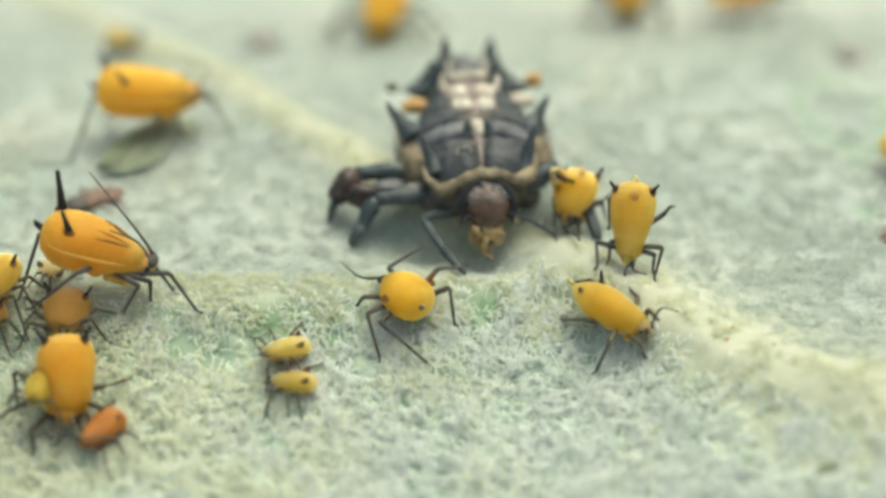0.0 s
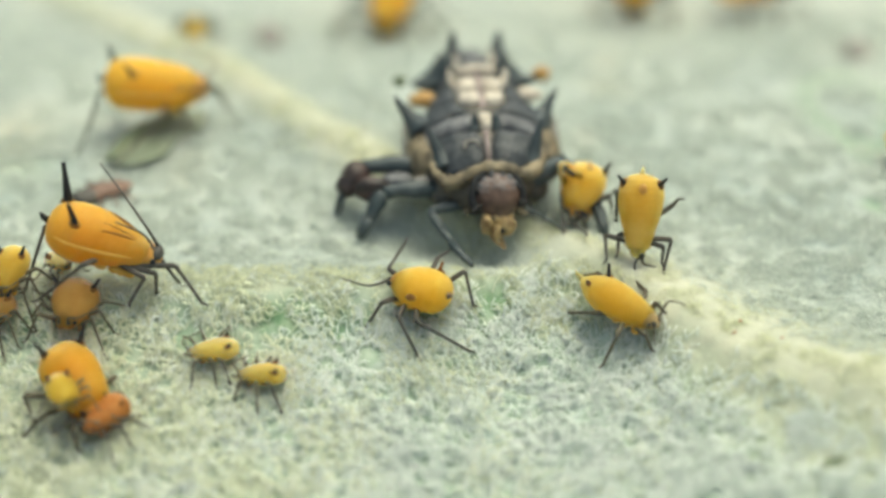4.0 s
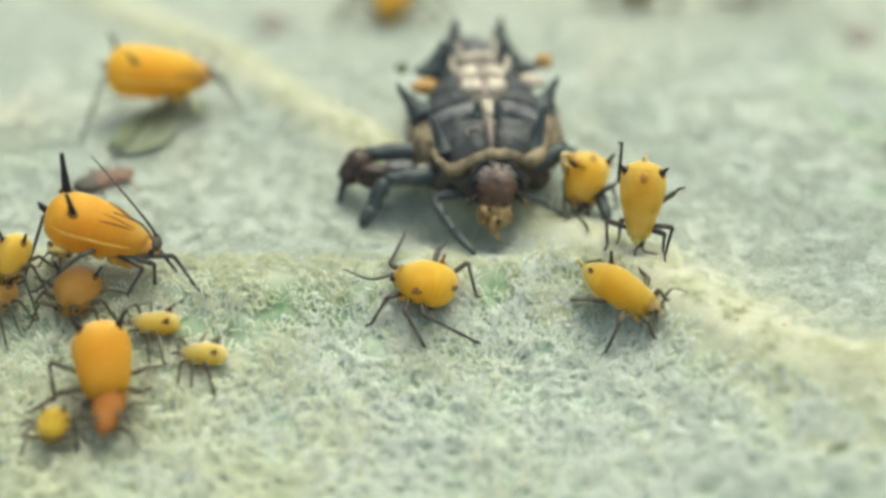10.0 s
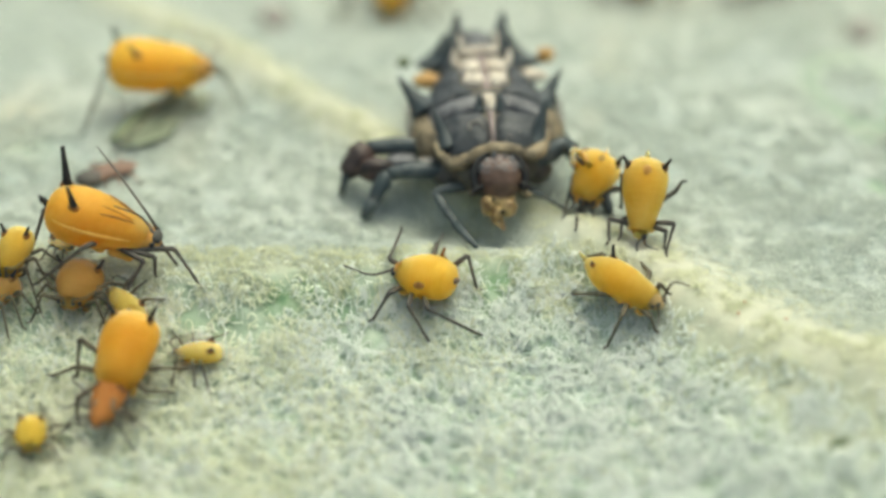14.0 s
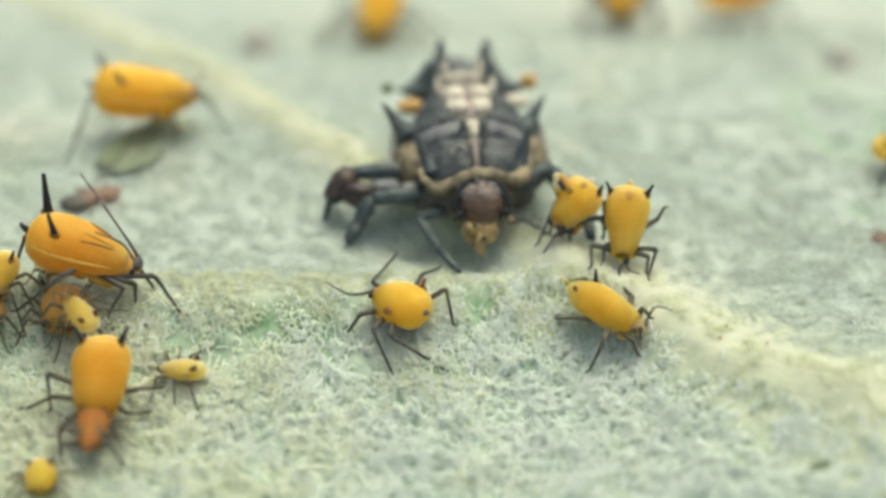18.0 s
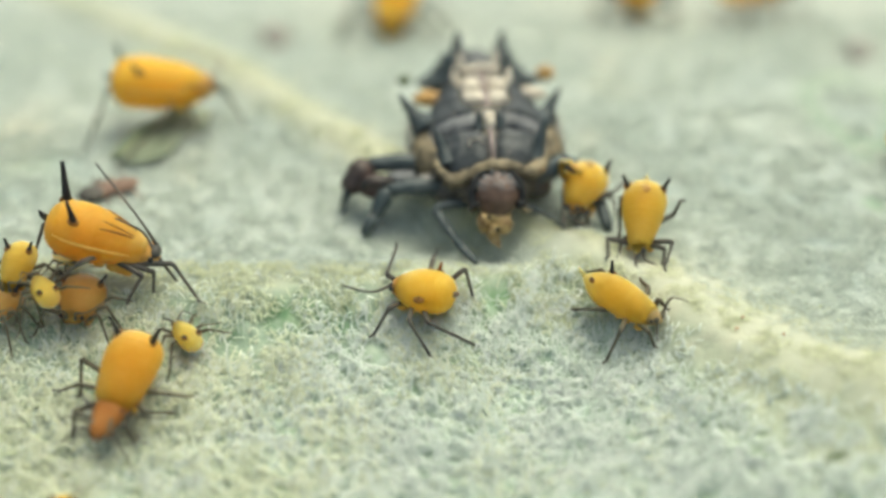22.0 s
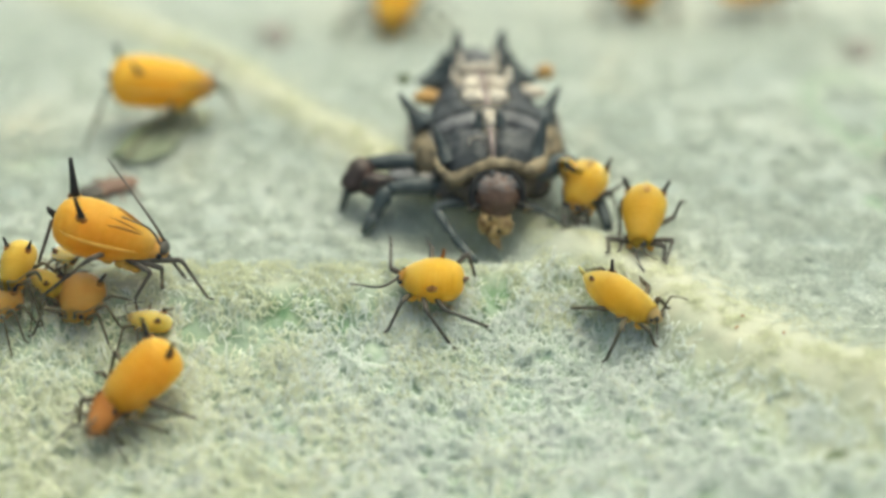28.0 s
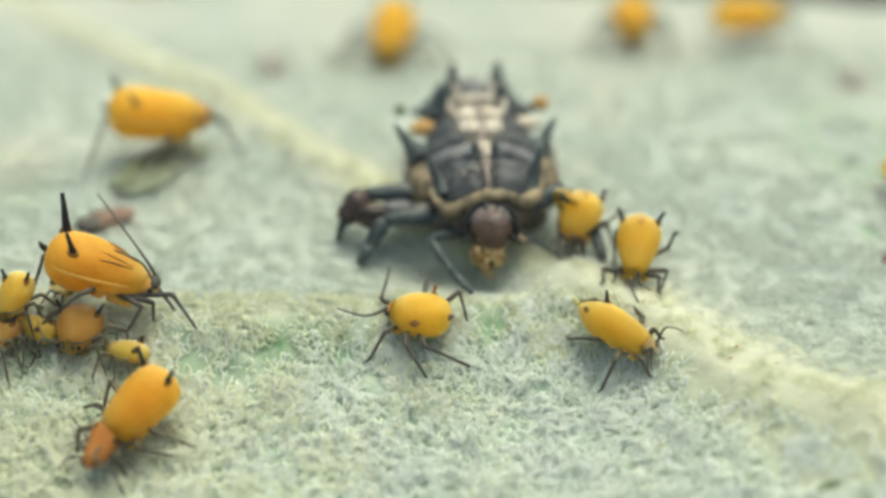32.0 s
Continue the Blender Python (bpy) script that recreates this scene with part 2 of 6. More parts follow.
def leaf_z(x, y):
    """Height of the leaf: two veins meet in a low ridge, and the blade falls away before it."""
    x, y = np.asarray(x, float), np.asarray(y, float)
    s = np.interp(x, [p[0] for p in BROW], [p[1] for p in BROW]) - y
    s = np.where(s > 0, s, 0)
    wide = np.interp(x, [-4, 3, 6], [0.5, 0.75, 0.95])
    z = 0.36 * np.exp(-((gap(x, y, MIDRIB) / wide) ** 2)) + 0.22 * np.exp(-((gap(x, y, SIDE_VEIN) / 0.7) ** 2)) + 0.22 * np.exp(-((gap(x, y, BRANCH) / 0.7) ** 2))
    z = z - np.interp(x, [1, 3, 6], [1.0, 0.8, 0.45]) * (1 - np.exp(-((s / 2.3) ** 1.5))) - 0.05 * s
    z = z - 0.22 * np.where(y > 4, (y - 4) ** 2 / (np.abs(y - 4) + 1.5), 0)
    z = z + 0.05 * np.sin(1.3 * x + 0.4 * y) * np.sin(0.9 * y - 0.5 * x + 1) + 0.03 * np.sin(2.9 * x - 1.1 * y) * np.sin(2.3 * y + 0.7)
    # two dents added under the larva's head so that its shade gets darker
    z = z - 0.42 * np.exp(-(((x - 0.4) / 1.5) ** 2) - ((y - 0.65) / 0.65) ** 2) - 0.4 * shade_dent(x, y)
    return z


LATTICE = np.random.default_rng(7).uniform(0, 1, (64, 64))


def drift(x, y, size, seed=0):
    """Soft random hills of about that size, from 0 to 1."""
    u, v = np.asarray(x) / size + 17.3 * seed, np.asarray(y) / size + 9.1 * seed
    i, j = np.floor(u).astype(int), np.floor(v).astype(int)
    a, b = u - i, v - j
    a, b = a * a * (3 - 2 * a), b * b * (3 - 2 * b)
    g = lambda p, q: LATTICE[p % 64, q % 64]
    return (g(i, j) * (1 - a) + g(i + 1, j) * a) * (1 - b) + (g(i, j + 1) * (1 - a) + g(i + 1, j + 1) * a) * b


def mesh_veins(x, y, size=0.33):
    """1 on the raised net of the finest veins, 0 in the pits between them."""
    x, y = np.asarray(x, float), np.asarray(y, float)
    u = (x + 0.3 * (drift(x, y, 0.4, 14) - 0.5)) / (size * 1.5)
    v = (y + 0.3 * (drift(x, y, 0.4, 15) - 0.5)) / (size * 0.85)
    i, j = np.floor(u).astype(int), np.floor(v).astype(int)
    first, second = np.full(u.shape, 9.0), np.full(u.shape, 9.0)
    for a in (-1, 0, 1):
        for b in (-1, 0, 1):
            p, q = (i + a) % 64, (j + b) % 64
            d = np.hypot(i + a + 0.1 + 0.8 * LATTICE[p, q] - u, j + b + 0.1 + 0.8 * LATTICE[q, p] - v)
            second = np.minimum(second, np.maximum(first, d))
            first = np.minimum(first, d)
    return np.exp(-(((second - first) / (0.16 + 0.3 * drift(x, y, 0.7, 23))) ** 2))


def netted(x, y):
    """How plainly the net shows: not at the woolly crest, fully down the slope."""
    s = np.interp(x, [p[0] for p in BROW], [p[1] for p in BROW]) - y
    return np.clip((s - 0.5 - 0.8 * np.clip((1 - x) / 6, 0, 1)) / 1.6, 0, 1) * (0.45 + 0.75 * drift(x, y, 1.1, 24))


def before(x, y):
    """0 on the flat blade behind the veins, 1 on the woolly slope before them."""
    s = np.interp(x, [p[0] for p in BROW], [p[1] for p in BROW]) + 0.35 - y
    return np.clip(s / 0.9, 0, 1)


def surface(x, y):
    """The leaf with the lumps of its felt."""
    f = before(x, y)
    calm = 1 - 0.3 * np.exp(-((gap(x, y, MIDRIB) / 0.9) ** 2))
    return leaf_z(x, y) + 0.095 * netted(x, y) * (mesh_veins(x, y) - 0.4) + calm * ((0.02 + 0.08 * f) * (drift(x, y, 0.42, 1) - 0.5) + (0.03 + 0.04 * f) * (drift(x, y, 0.19, 2) - 0.5) + 0.04 * (drift(x, y, 1.6, 3) - 0.5))


EDGE = 17.4


def far_edge(x):
    return EDGE - 0.012 * (x + 3) ** 2 + 0.08 * np.sin(1.7 * x)


# green marks on the blade: place, breadth, radius of the ring (0 for a spot), strength, shortening along y
STAINS = [(8.35, 5.55, 0.24, 0.82, 0.5, 0.46), (8.1, 1.6, 0.16, 0.0, 0.6, 0.75), (6.6, -5.4, 0.12, 0.35, 0.8, 0.75), (-3.6, -3.7, 0.12, 0.3, 0.5, 0.75), (-8.0, 3.0, 0.5, 0.0, 0.3, 0.75), (-2.0, -1.9, 0.8, 0.0, 0.35, 0.75), (0.6, -1.5, 0.6, 0.0, 0.2, 0.75), (4.9, -3.9, 0.5, 0.0, 0.35, 0.75), (6.4, -5.6, 0.6, 0.0, 0.3, 0.75), (4.6, -3.3, 0.5, 0.0, 0.75, 0.75), (5.5, -4.5, 0.5, 0.0, 0.75, 0.75), (6.6, -5.3, 0.5, 0.0, 0.6, 0.75), (4.9, -3.95, 0.45, 0.0, 0.6, 0.75)]


# cream blotches: place, radius, strength
PALE = [(-8.4, 4.3, 0.7, 0.8), (3.4, 6.9, 0.45, 0.7), (3.6, 8.5, 0.5, 0.6), (-4.9, 3.0, 0.4, 0.6), (2.9, 3.9, 0.35, 0.35), (-1.4, -3.7, 0.3, 0.6), (-1.9, -3.9, 0.25, 0.5), (-6.6, -4.6, 1.2, 0.4), (-4.3, -4.2, 0.8, 0.35), (0.2, -3.2, 0.5, 0.3), (-7.9, -3.0, 0.8, 0.35), (4, 15, 4.0, 0.4), (9.5, 13, 3.5, 0.25), (-2, 16, 3.5, 0.4), (-8, 15, 3.5, 0.3)]


def mesh_of(name, verts, faces, mat, smooth=True):
    me = bpy.data.meshes.new(name)
    me.from_pydata([tuple(v) for v in verts], [], [tuple(f) for f in faces])
    me.materials.append(mat)
    if smooth:
        me.polygons.foreach_set("use_smooth", [True] * len(me.polygons))
    return me


def build_leaf():
    xs = np.concatenate([np.linspace(-22, -10.2, 24), np.arange(-10, 10.01, 0.06), np.linspace(10.2, 22, 24)])
    vs = np.concatenate([np.linspace(0, 0.33, 20)[:-1], np.linspace(0.33, 0.66, 230)[:-1], np.linspace(0.66, 1.0, 70)])
    nx, ny = len(xs), len(vs)
    X = np.repeat(xs[None, :], ny, 0)
    Y = -22 + vs[:, None] * (far_edge(xs)[None, :] + 22)
    Z = surface(X, Y)
    top = np.stack([X, Y, Z], -1).reshape(-1, 3) * MM
    low = top - np.array([0, 0, 0.35 * MM])
    i = np.arange((ny - 1) * nx).reshape(ny - 1, nx)[:, :-1].ravel()
    faces = np.stack([i, i + 1, i + nx + 1, i + nx], 1)
    n = nx * ny
    under = faces[:, ::-1] + n
    rim = []
    ring = [k for k in range(nx)] + [r * nx + nx - 1 for r in range(1, ny)] + [(ny - 1) * nx + k for k in range(nx - 2, -1, -1)] + [r * nx for r in range(ny - 2, 0, -1)]
    for a, b in zip(ring, ring[1:] + ring[:1]):
        rim.append((a, a + n, b + n, b))
    me = mesh_of("leaf", np.concatenate([top, low]), np.concatenate([faces, under]).tolist() + rim, LEAF)
    wide = np.interp(X, [-4, 3, 6], [0.5, 0.8, 1.3]) * (1 + 0.6 * before(X, Y) * np.clip((X - 3) / 3, 0, 1))
    vein = np.clip(1.3 * np.exp(-((gap(X, Y, MIDRIB) / wide) ** 2)) + 0.8 * np.exp(-((gap(X, Y, SIDE_VEIN) / 0.35) ** 2)) + 0.7 * np.exp(-((gap(X, Y, BRANCH) / 0.4) ** 2)), 0, 1).ravel()
    ragged = np.clip(0.6 * drift(X, Y, 0.4, 12) + 0.5 * drift(X, Y, 0.15, 13) + 0.3 * drift(X, Y, 1.1, 16) - 0.25, 0, 1).ravel()
    # the last factor takes out the vein's cream where the larva's shade falls
    vein = np.clip(vein * (1 - (0.8 - 0.45 * np.clip((X.ravel() - 2) / 3, 0, 1)) * before(X, Y).ravel() * ragged) * (1 - 0.3 * ragged), 0, 1) * (1 - shade_dent(X, Y).ravel())
    at = me.attributes.new("vein", "FLOAT", "POINT")
    at.data.foreach_set("value", np.concatenate([vein, vein]))
    at = me.attributes.new("front", "FLOAT", "POINT")
    front = before(X, Y).ravel()
    at.data.foreach_set("value", np.concatenate([front, front]))
    stain = np.zeros_like(X)
    for sx, sy, r, ring, strength, squash in STAINS:
        d = np.hypot(X - sx, (Y - sy) * squash) + 0.25 * (drift(X, Y, 0.5, 5) - 0.5)
        stain = np.maximum(stain, strength * np.exp(-(((d - ring) / r) ** 2)))
    s = np.interp(X, [p[0] for p in BROW], [p[1] for p in BROW]) - Y
    stain = np.maximum(stain, 0.95 * np.exp(-(((s - 0.5) / 0.6) ** 2)) * np.clip(0.6 * drift(X, Y, 0.5, 9) * 2.4 + 0.8 * drift(X, Y, 0.17, 10) - 0.75, 0, 1) * np.clip((11 - X) / 3, 0, 1))
    stain = np.maximum(stain, np.clip(drift(X, Y, 0.9, 6) * 1.6 - 1.0, 0, 0.2) * before(X, Y)).ravel()
    pale = np.zeros_like(X)
    for px, py, r, strength in PALE:
        d = np.hypot(X - px, (Y - py) * 0.6) + 0.3 * (drift(X, Y, 0.5, 21) - 0.5)
        pale = np.maximum(pale, strength * np.exp(-((d / r) ** 2)))
    at = me.attributes.new("pale", "FLOAT", "POINT")
    at.data.foreach_set("value", np.concatenate([pale.ravel(), pale.ravel()]))
    net = (mesh_veins(X, Y) * netted(X, Y)).ravel()
    at = me.attributes.new("net", "FLOAT", "POINT")
    at.data.foreach_set("value", np.concatenate([net, net]))
    at = me.attributes.new("stain", "FLOAT", "POINT")
    at.data.foreach_set("value", np.concatenate([stain, stain]))
    return tagged(new("leaf", me), "pale grey-green felted leaf with a raised cream midrib", "leaf", kind="structure")


def hairs(name, count, box, rng, length, width, mat, on_vein, label, loft=0.16, near=1.0):
    """Short curly hairs that lie on the leaf, all in one mesh."""
    x0, x1, y0, y1 = box
    tufts = count // 6
    cx, cy, ca = rng.uniform(x0, x1, tufts), y0 + (y1 - y0) * rng.uniform(0, 1, tufts) ** near, np.where(rng.uniform(0, 1, tufts) < 0.6, rng.normal(0.15, 0.6, tufts) + np.pi * rng.integers(0, 2, tufts), rng.uniform(0, 2 * np.pi, tufts))
    pick = rng.integers(0, tufts, count * 3)
    X, Y = cx[pick] + rng.normal(0, 0.075, count * 3), cy[pick] + rng.normal(0, 0.075, count * 3)
    lean = ca[pick]
    if mat is not CREAM_HAIR:
        side = before(X, Y) > rng.uniform(0, 1, len(X))
        stay = side if mat is HAIR else ~side
        X, Y, lean = X[stay], Y[stay], lean[stay]
    v = 1.25 * np.exp(-((gap(X, Y, MIDRIB) / (np.interp(X, [-4, 3, 6], [0.5, 0.75, 0.95]) * (1 + 0.5 * before(X, Y) * np.clip((X - 3) / 3, 0, 1)))) ** 2)) + 0.6 * np.exp(-((gap(X, Y, SIDE_VEIN) / 0.4) ** 2))
    v = v * (1 - shade_dent(X, Y)) * (1 - 0.3 * np.clip((X - 3) / 3, 0, 1) * before(X, Y))
    thick = drift(X, Y, 0.2, 4) * 0.55 + drift(X, Y, 0.5, 8) * 0.45
    k = netted(X, Y)
    thick = thick * (1 - k) + k * (0.375 + 0.25 * mesh_veins(X, Y) + 0.22 * (thick - 0.5))
    patchy = rng.uniform(0, 1, len(X)) < np.where(before(X, Y) > 0.3, np.clip((thick - 0.37) * 5.2, 0.04, 1), 1.0) * (1 - 0.3 * shade_dent(X, Y))
    keep = ((rng.uniform(0, 1, len(X)) < np.minimum(1, v)) == on_vein) & patchy
    X, Y, lean = X[keep][:count], Y[keep][:count], lean[keep][:count]
    worn = np.exp(-(((np.hypot(X - 8.35, (Y - 5.6) * 0.46) - 0.8) / 0.2) ** 2)) > rng.uniform(0.2, 1, len(X))
    s = np.interp(X, [p[0] for p in BROW], [p[1] for p in BROW]) - Y
    green = np.exp(-(((s - 0.55) / 0.6) ** 2)) * np.clip(0.6 * drift(X, Y, 0.5, 9) * 2.4 + 0.8 * drift(X, Y, 0.17, 10) - 0.75, 0, 1) * np.clip((6 - X) / 3, 0, 1)
    for sx, sy, r, ring, strength, squash in STAINS:
        d = np.hypot(X - sx, (Y - sy) * squash) + 0.25 * (drift(X, Y, 0.5, 5) - 0.5)
        worn = worn | (0.55 * strength * np.exp(-(((d - ring) / r) ** 2)) > rng.uniform(0, 1, len(X)))
    if mat is HAIR:
        worn = worn | (0.7 * green > rng.uniform(0, 1, len(X)))
    keep = (Y < far_edge(X) - 0.2) & ~worn
    X, Y, lean = X[keep], Y[keep], lean[keep]
    n = len(X)
    ang = lean + rng.normal(0, 0.9, n)
    curl = rng.normal(0, 2.0, n)
    L = length * rng.uniform(0.5, 1.4, n)
    rise = rng.uniform(0.01, loft, n)
    steps = 5
    P = np.zeros((n, steps, 3))
    px, py, a = X.copy(), Y.copy(), ang.copy()
    for k in range(steps):
        u = k / (steps - 1)
        P[:, k, 0], P[:, k, 1] = px, py
        P[:, k, 2] = surface(px, py) + 0.02 + rise * np.sin(np.pi * min(1.0, 0.15 + 0.8 * u))
        px, py = px + np.cos(a) * L / (steps - 1), py + np.sin(a) * L / (steps - 1)
        a = a + curl / (steps - 1) + rng.normal(0, 0.25, n)
    D = np.gradient(P, axis=1)
    S = np.stack([-D[..., 1], D[..., 0], 0 * D[..., 0]], -1)
    S /= np.linalg.norm(S, axis=-1, keepdims=True) + 1e-9
    tilt = rng.uniform(-0.1 if on_vein else -0.3, 0.1 if on_vein else 0.3, n)[:, None, None] * np.array([0, 0, 1.0])
    S = S + tilt
    w = width * np.array([1.0, 0.95, 0.85, 0.65, 0.25])[None, :, None] * rng.uniform(0.6, 1.3, n)[:, None, None]
    A, B = P - S * w / 2, P + S * w / 2
    V = np.stack([A, B], 2).reshape(-1, 3) * MM
    base = (np.arange(n) * steps * 2)[:, None] + (np.arange(steps - 1) * 2)[None, :]
    base = base.ravel()
    faces = np.stack([base, base + 1, base + 3, base + 2], 1)
    me = bpy.data.meshes.new(name)
    me.vertices.add(len(V))
    me.vertices.foreach_set("co", V.ravel())
    me.loops.add(faces.size)
    me.loops.foreach_set("vertex_index", faces.ravel())
    me.polygons.add(len(faces))
    me.polygons.foreach_set("loop_start", np.arange(len(faces)) * 4)
    me.polygons.foreach_set("use_smooth", np.ones(len(faces), bool))
    me.materials.append(mat)
    if mat is HAIR:
        me.materials.append(WARM_HAIR)
        warm = rng.uniform(0, 1, n) < np.clip(0.12 + (0.5 - X) / 8 + 0.9 * (drift(X, Y, 1.3, 31) - 0.5), 0, 0.9)
        me.polygons.foreach_set("material_index", np.repeat(warm.astype(np.int32), steps - 1))
    me.update()
    return tagged(new(name, me), label, "leaf hair", kind="stuff")


leaf = build_leaf()
ground_me = mesh_of("ground", [(-60, -60, -0.3), (60, -60, -0.3), (60, 60, -0.3), (-60, 60, -0.3)], [(0, 1, 2, 3)], SOIL)
tagged(new("ground", ground_me), "dark shaded soil far below the leaf", "ground", kind="structure")


# ---- tools for the small animals ----
def part(name, bm, mat, parent, label="", smooth=True, scale=MM):
    """One mesh under a thing; the bmesh is in millimetres."""
    me = bpy.data.meshes.new(name)
    bmesh.ops.recalc_face_normals(bm, faces=bm.faces)
    bm.to_mesh(me)
    bm.free()
    me.transform(Matrix.Scale(scale, 4))
    me.materials.append(mat)
    if smooth:
        me.polygons.foreach_set("use_smooth", [True] * len(me.polygons))
    ob = new(name, me)
    ob.parent = parent
    if label:
        tagged(ob, label)
    return ob


def tube(bm, pts, radii, sides=8, flat=1.0):
    """A bent, tapering rod through the points, closed at both ends."""
    pts = [Vector(p) for p in pts]
    rings = []
    side = None
    for i, p in enumerate(pts):
        d = (pts[min(i + 1, len(pts) - 1)] - pts[max(i - 1, 0)]).normalized()
        if side is None:
            side = d.cross(Vector((0, 0, 1)) if abs(d.z) < 0.9 else Vector((1, 0, 0))).normalized()
        side = (side - d * side.dot(d)).normalized()
        up = d.cross(side)
        r = radii[i]
        rings.append([bm.verts.new(p + side * (r * math.cos(a)) + up * (r * flat * math.sin(a))) for a in (2 * math.pi * k / sides for k in range(sides))])
    for a, b in zip(rings, rings[1:]):
        for k in range(sides):
            bm.faces.new((a[k], a[(k + 1) % sides], b[(k + 1) % sides], b[k]))
    bm.faces.new(rings[0][::-1])
    bm.faces.new(rings[-1])
    return bm


def smooth_line(pts, steps=4):
    """Points along a soft curve through the given ones."""
    P = [Vector(p) for p in pts]
    P = [P[0] * 2 - P[1]] + P + [P[-1] * 2 - P[-2]]
    out = []
    for i in range(1, len(P) - 2):
        for k in range(steps):
            t = k / steps
            a, b, c, d = P[i - 1], P[i], P[i + 1], P[i + 2]
            out.append(0.5 * (2 * b + (c - a) * t + (2 * a - 5 * b + 4 * c - d) * t * t + (3 * b - a - 3 * c + d) * t ** 3))
    out.append(P[-2])
    return out


def shell(bm, rows, m=Matrix(), sides=20, power=1.0):
    """A body from rings: rows of (x, half width, half height, centre z), closed with points at both ends."""
    rings = []
    for x, w, h, z in rows:
        ring = []
        for k in range(sides):
            a = 2 * math.pi * k / sides
            c, s = math.cos(a), math.sin(a)
            c = math.copysign(abs(c) ** power, c)
            s = math.copysign(abs(s) ** power, s)
            ring.append(bm.verts.new(m @ Vector((x, w * c, z + h * s))))
        rings.append(ring)
    for a, b in zip(rings, rings[1:]):
        for k in range(sides):
            bm.faces.new((a[k], a[(k + 1) % sides], b[(k + 1) % sides], b[k]))
    bm.faces.new(rings[0][::-1])
    bm.faces.new(rings[-1])
    return bm


def ball(bm, c, r, stretch=(1, 1, 1), m=Matrix(), sub=2):
    bmesh.ops.create_icosphere(bm, subdivisions=sub, radius=1.0, matrix=m @ Matrix.Translation(c) @ Matrix.Diagonal((r * stretch[0], r * stretch[1], r * stretch[2], 1)))
    return bm


def rough(bm, size, pitch):
    """Uneven skin: pushes the points of a body in and out by a little noise."""
    bm.normal_update()
    for v in bm.verts:
        v.co += v.normal * (size * (noise.noise(v.co * pitch) + 0.5 * noise.noise(v.co * (2.3 * pitch))))
    return bm


def stand(x, y, heading, pitch=0.0, roll=0.0, lift=0.0):
    """The pose of an animal on the leaf: millimetres, the way it faces in degrees, and how it tips."""
    return pose(x * MM, y * MM, (float(leaf_z(x, y)) + lift) * MM) @ pose(0, 0, 0, 0, 0, heading) @ pose(0, 0, 0, 0, -pitch, 0) @ pose(0, 0, 0, roll, 0, 0)


# ---- aphids ----
PEAR = [(0.0, 0.14), (0.012, 0.40), (0.04, 0.64), (0.09, 0.82), (0.16, 0.94), (0.25, 1.0), (0.36, 1.0), (0.47, 0.95), (0.58, 0.84), (0.67, 0.72), (0.75, 0.62), (0.82, 0.53), (0.87, 0.45)]


leg_joints, feeler_joints = {}, {}
shin_joints = {}
OVAL = [(0.0, 0.14), (0.012, 0.36), (0.04, 0.57), (0.09, 0.75), (0.16, 0.88), (0.26, 0.97), (0.38, 1.0), (0.50, 0.97), (0.62, 0.89), (0.72, 0.78), (0.80, 0.66), (0.86, 0.54), (0.89, 0.46)]


SPINDLE = [(0.0, 0.06), (0.02, 0.2), (0.06, 0.38), (0.13, 0.62), (0.22, 0.83), (0.32, 0.96), (0.42, 1.0), (0.53, 0.96), (0.64, 0.87), (0.74, 0.76), (0.82, 0.66), (0.87, 0.58)]
PLUMP = [(0.0, 0.2), (0.012, 0.44), (0.04, 0.66), (0.09, 0.84), (0.16, 0.95), (0.25, 1.0), (0.35, 0.99), (0.46, 0.93), (0.57, 0.83), (0.67, 0.72), (0.77, 0.61), (0.85, 0.52), (0.89, 0.46)]
BARREL = [(0.0, 0.2), (0.012, 0.46), (0.04, 0.68), (0.09, 0.84), (0.16, 0.95), (0.25, 1.0), (0.38, 1.0), (0.50, 0.96), (0.62, 0.90), (0.72, 0.82), (0.80, 0.72), (0.86, 0.58), (0.89, 0.46)]


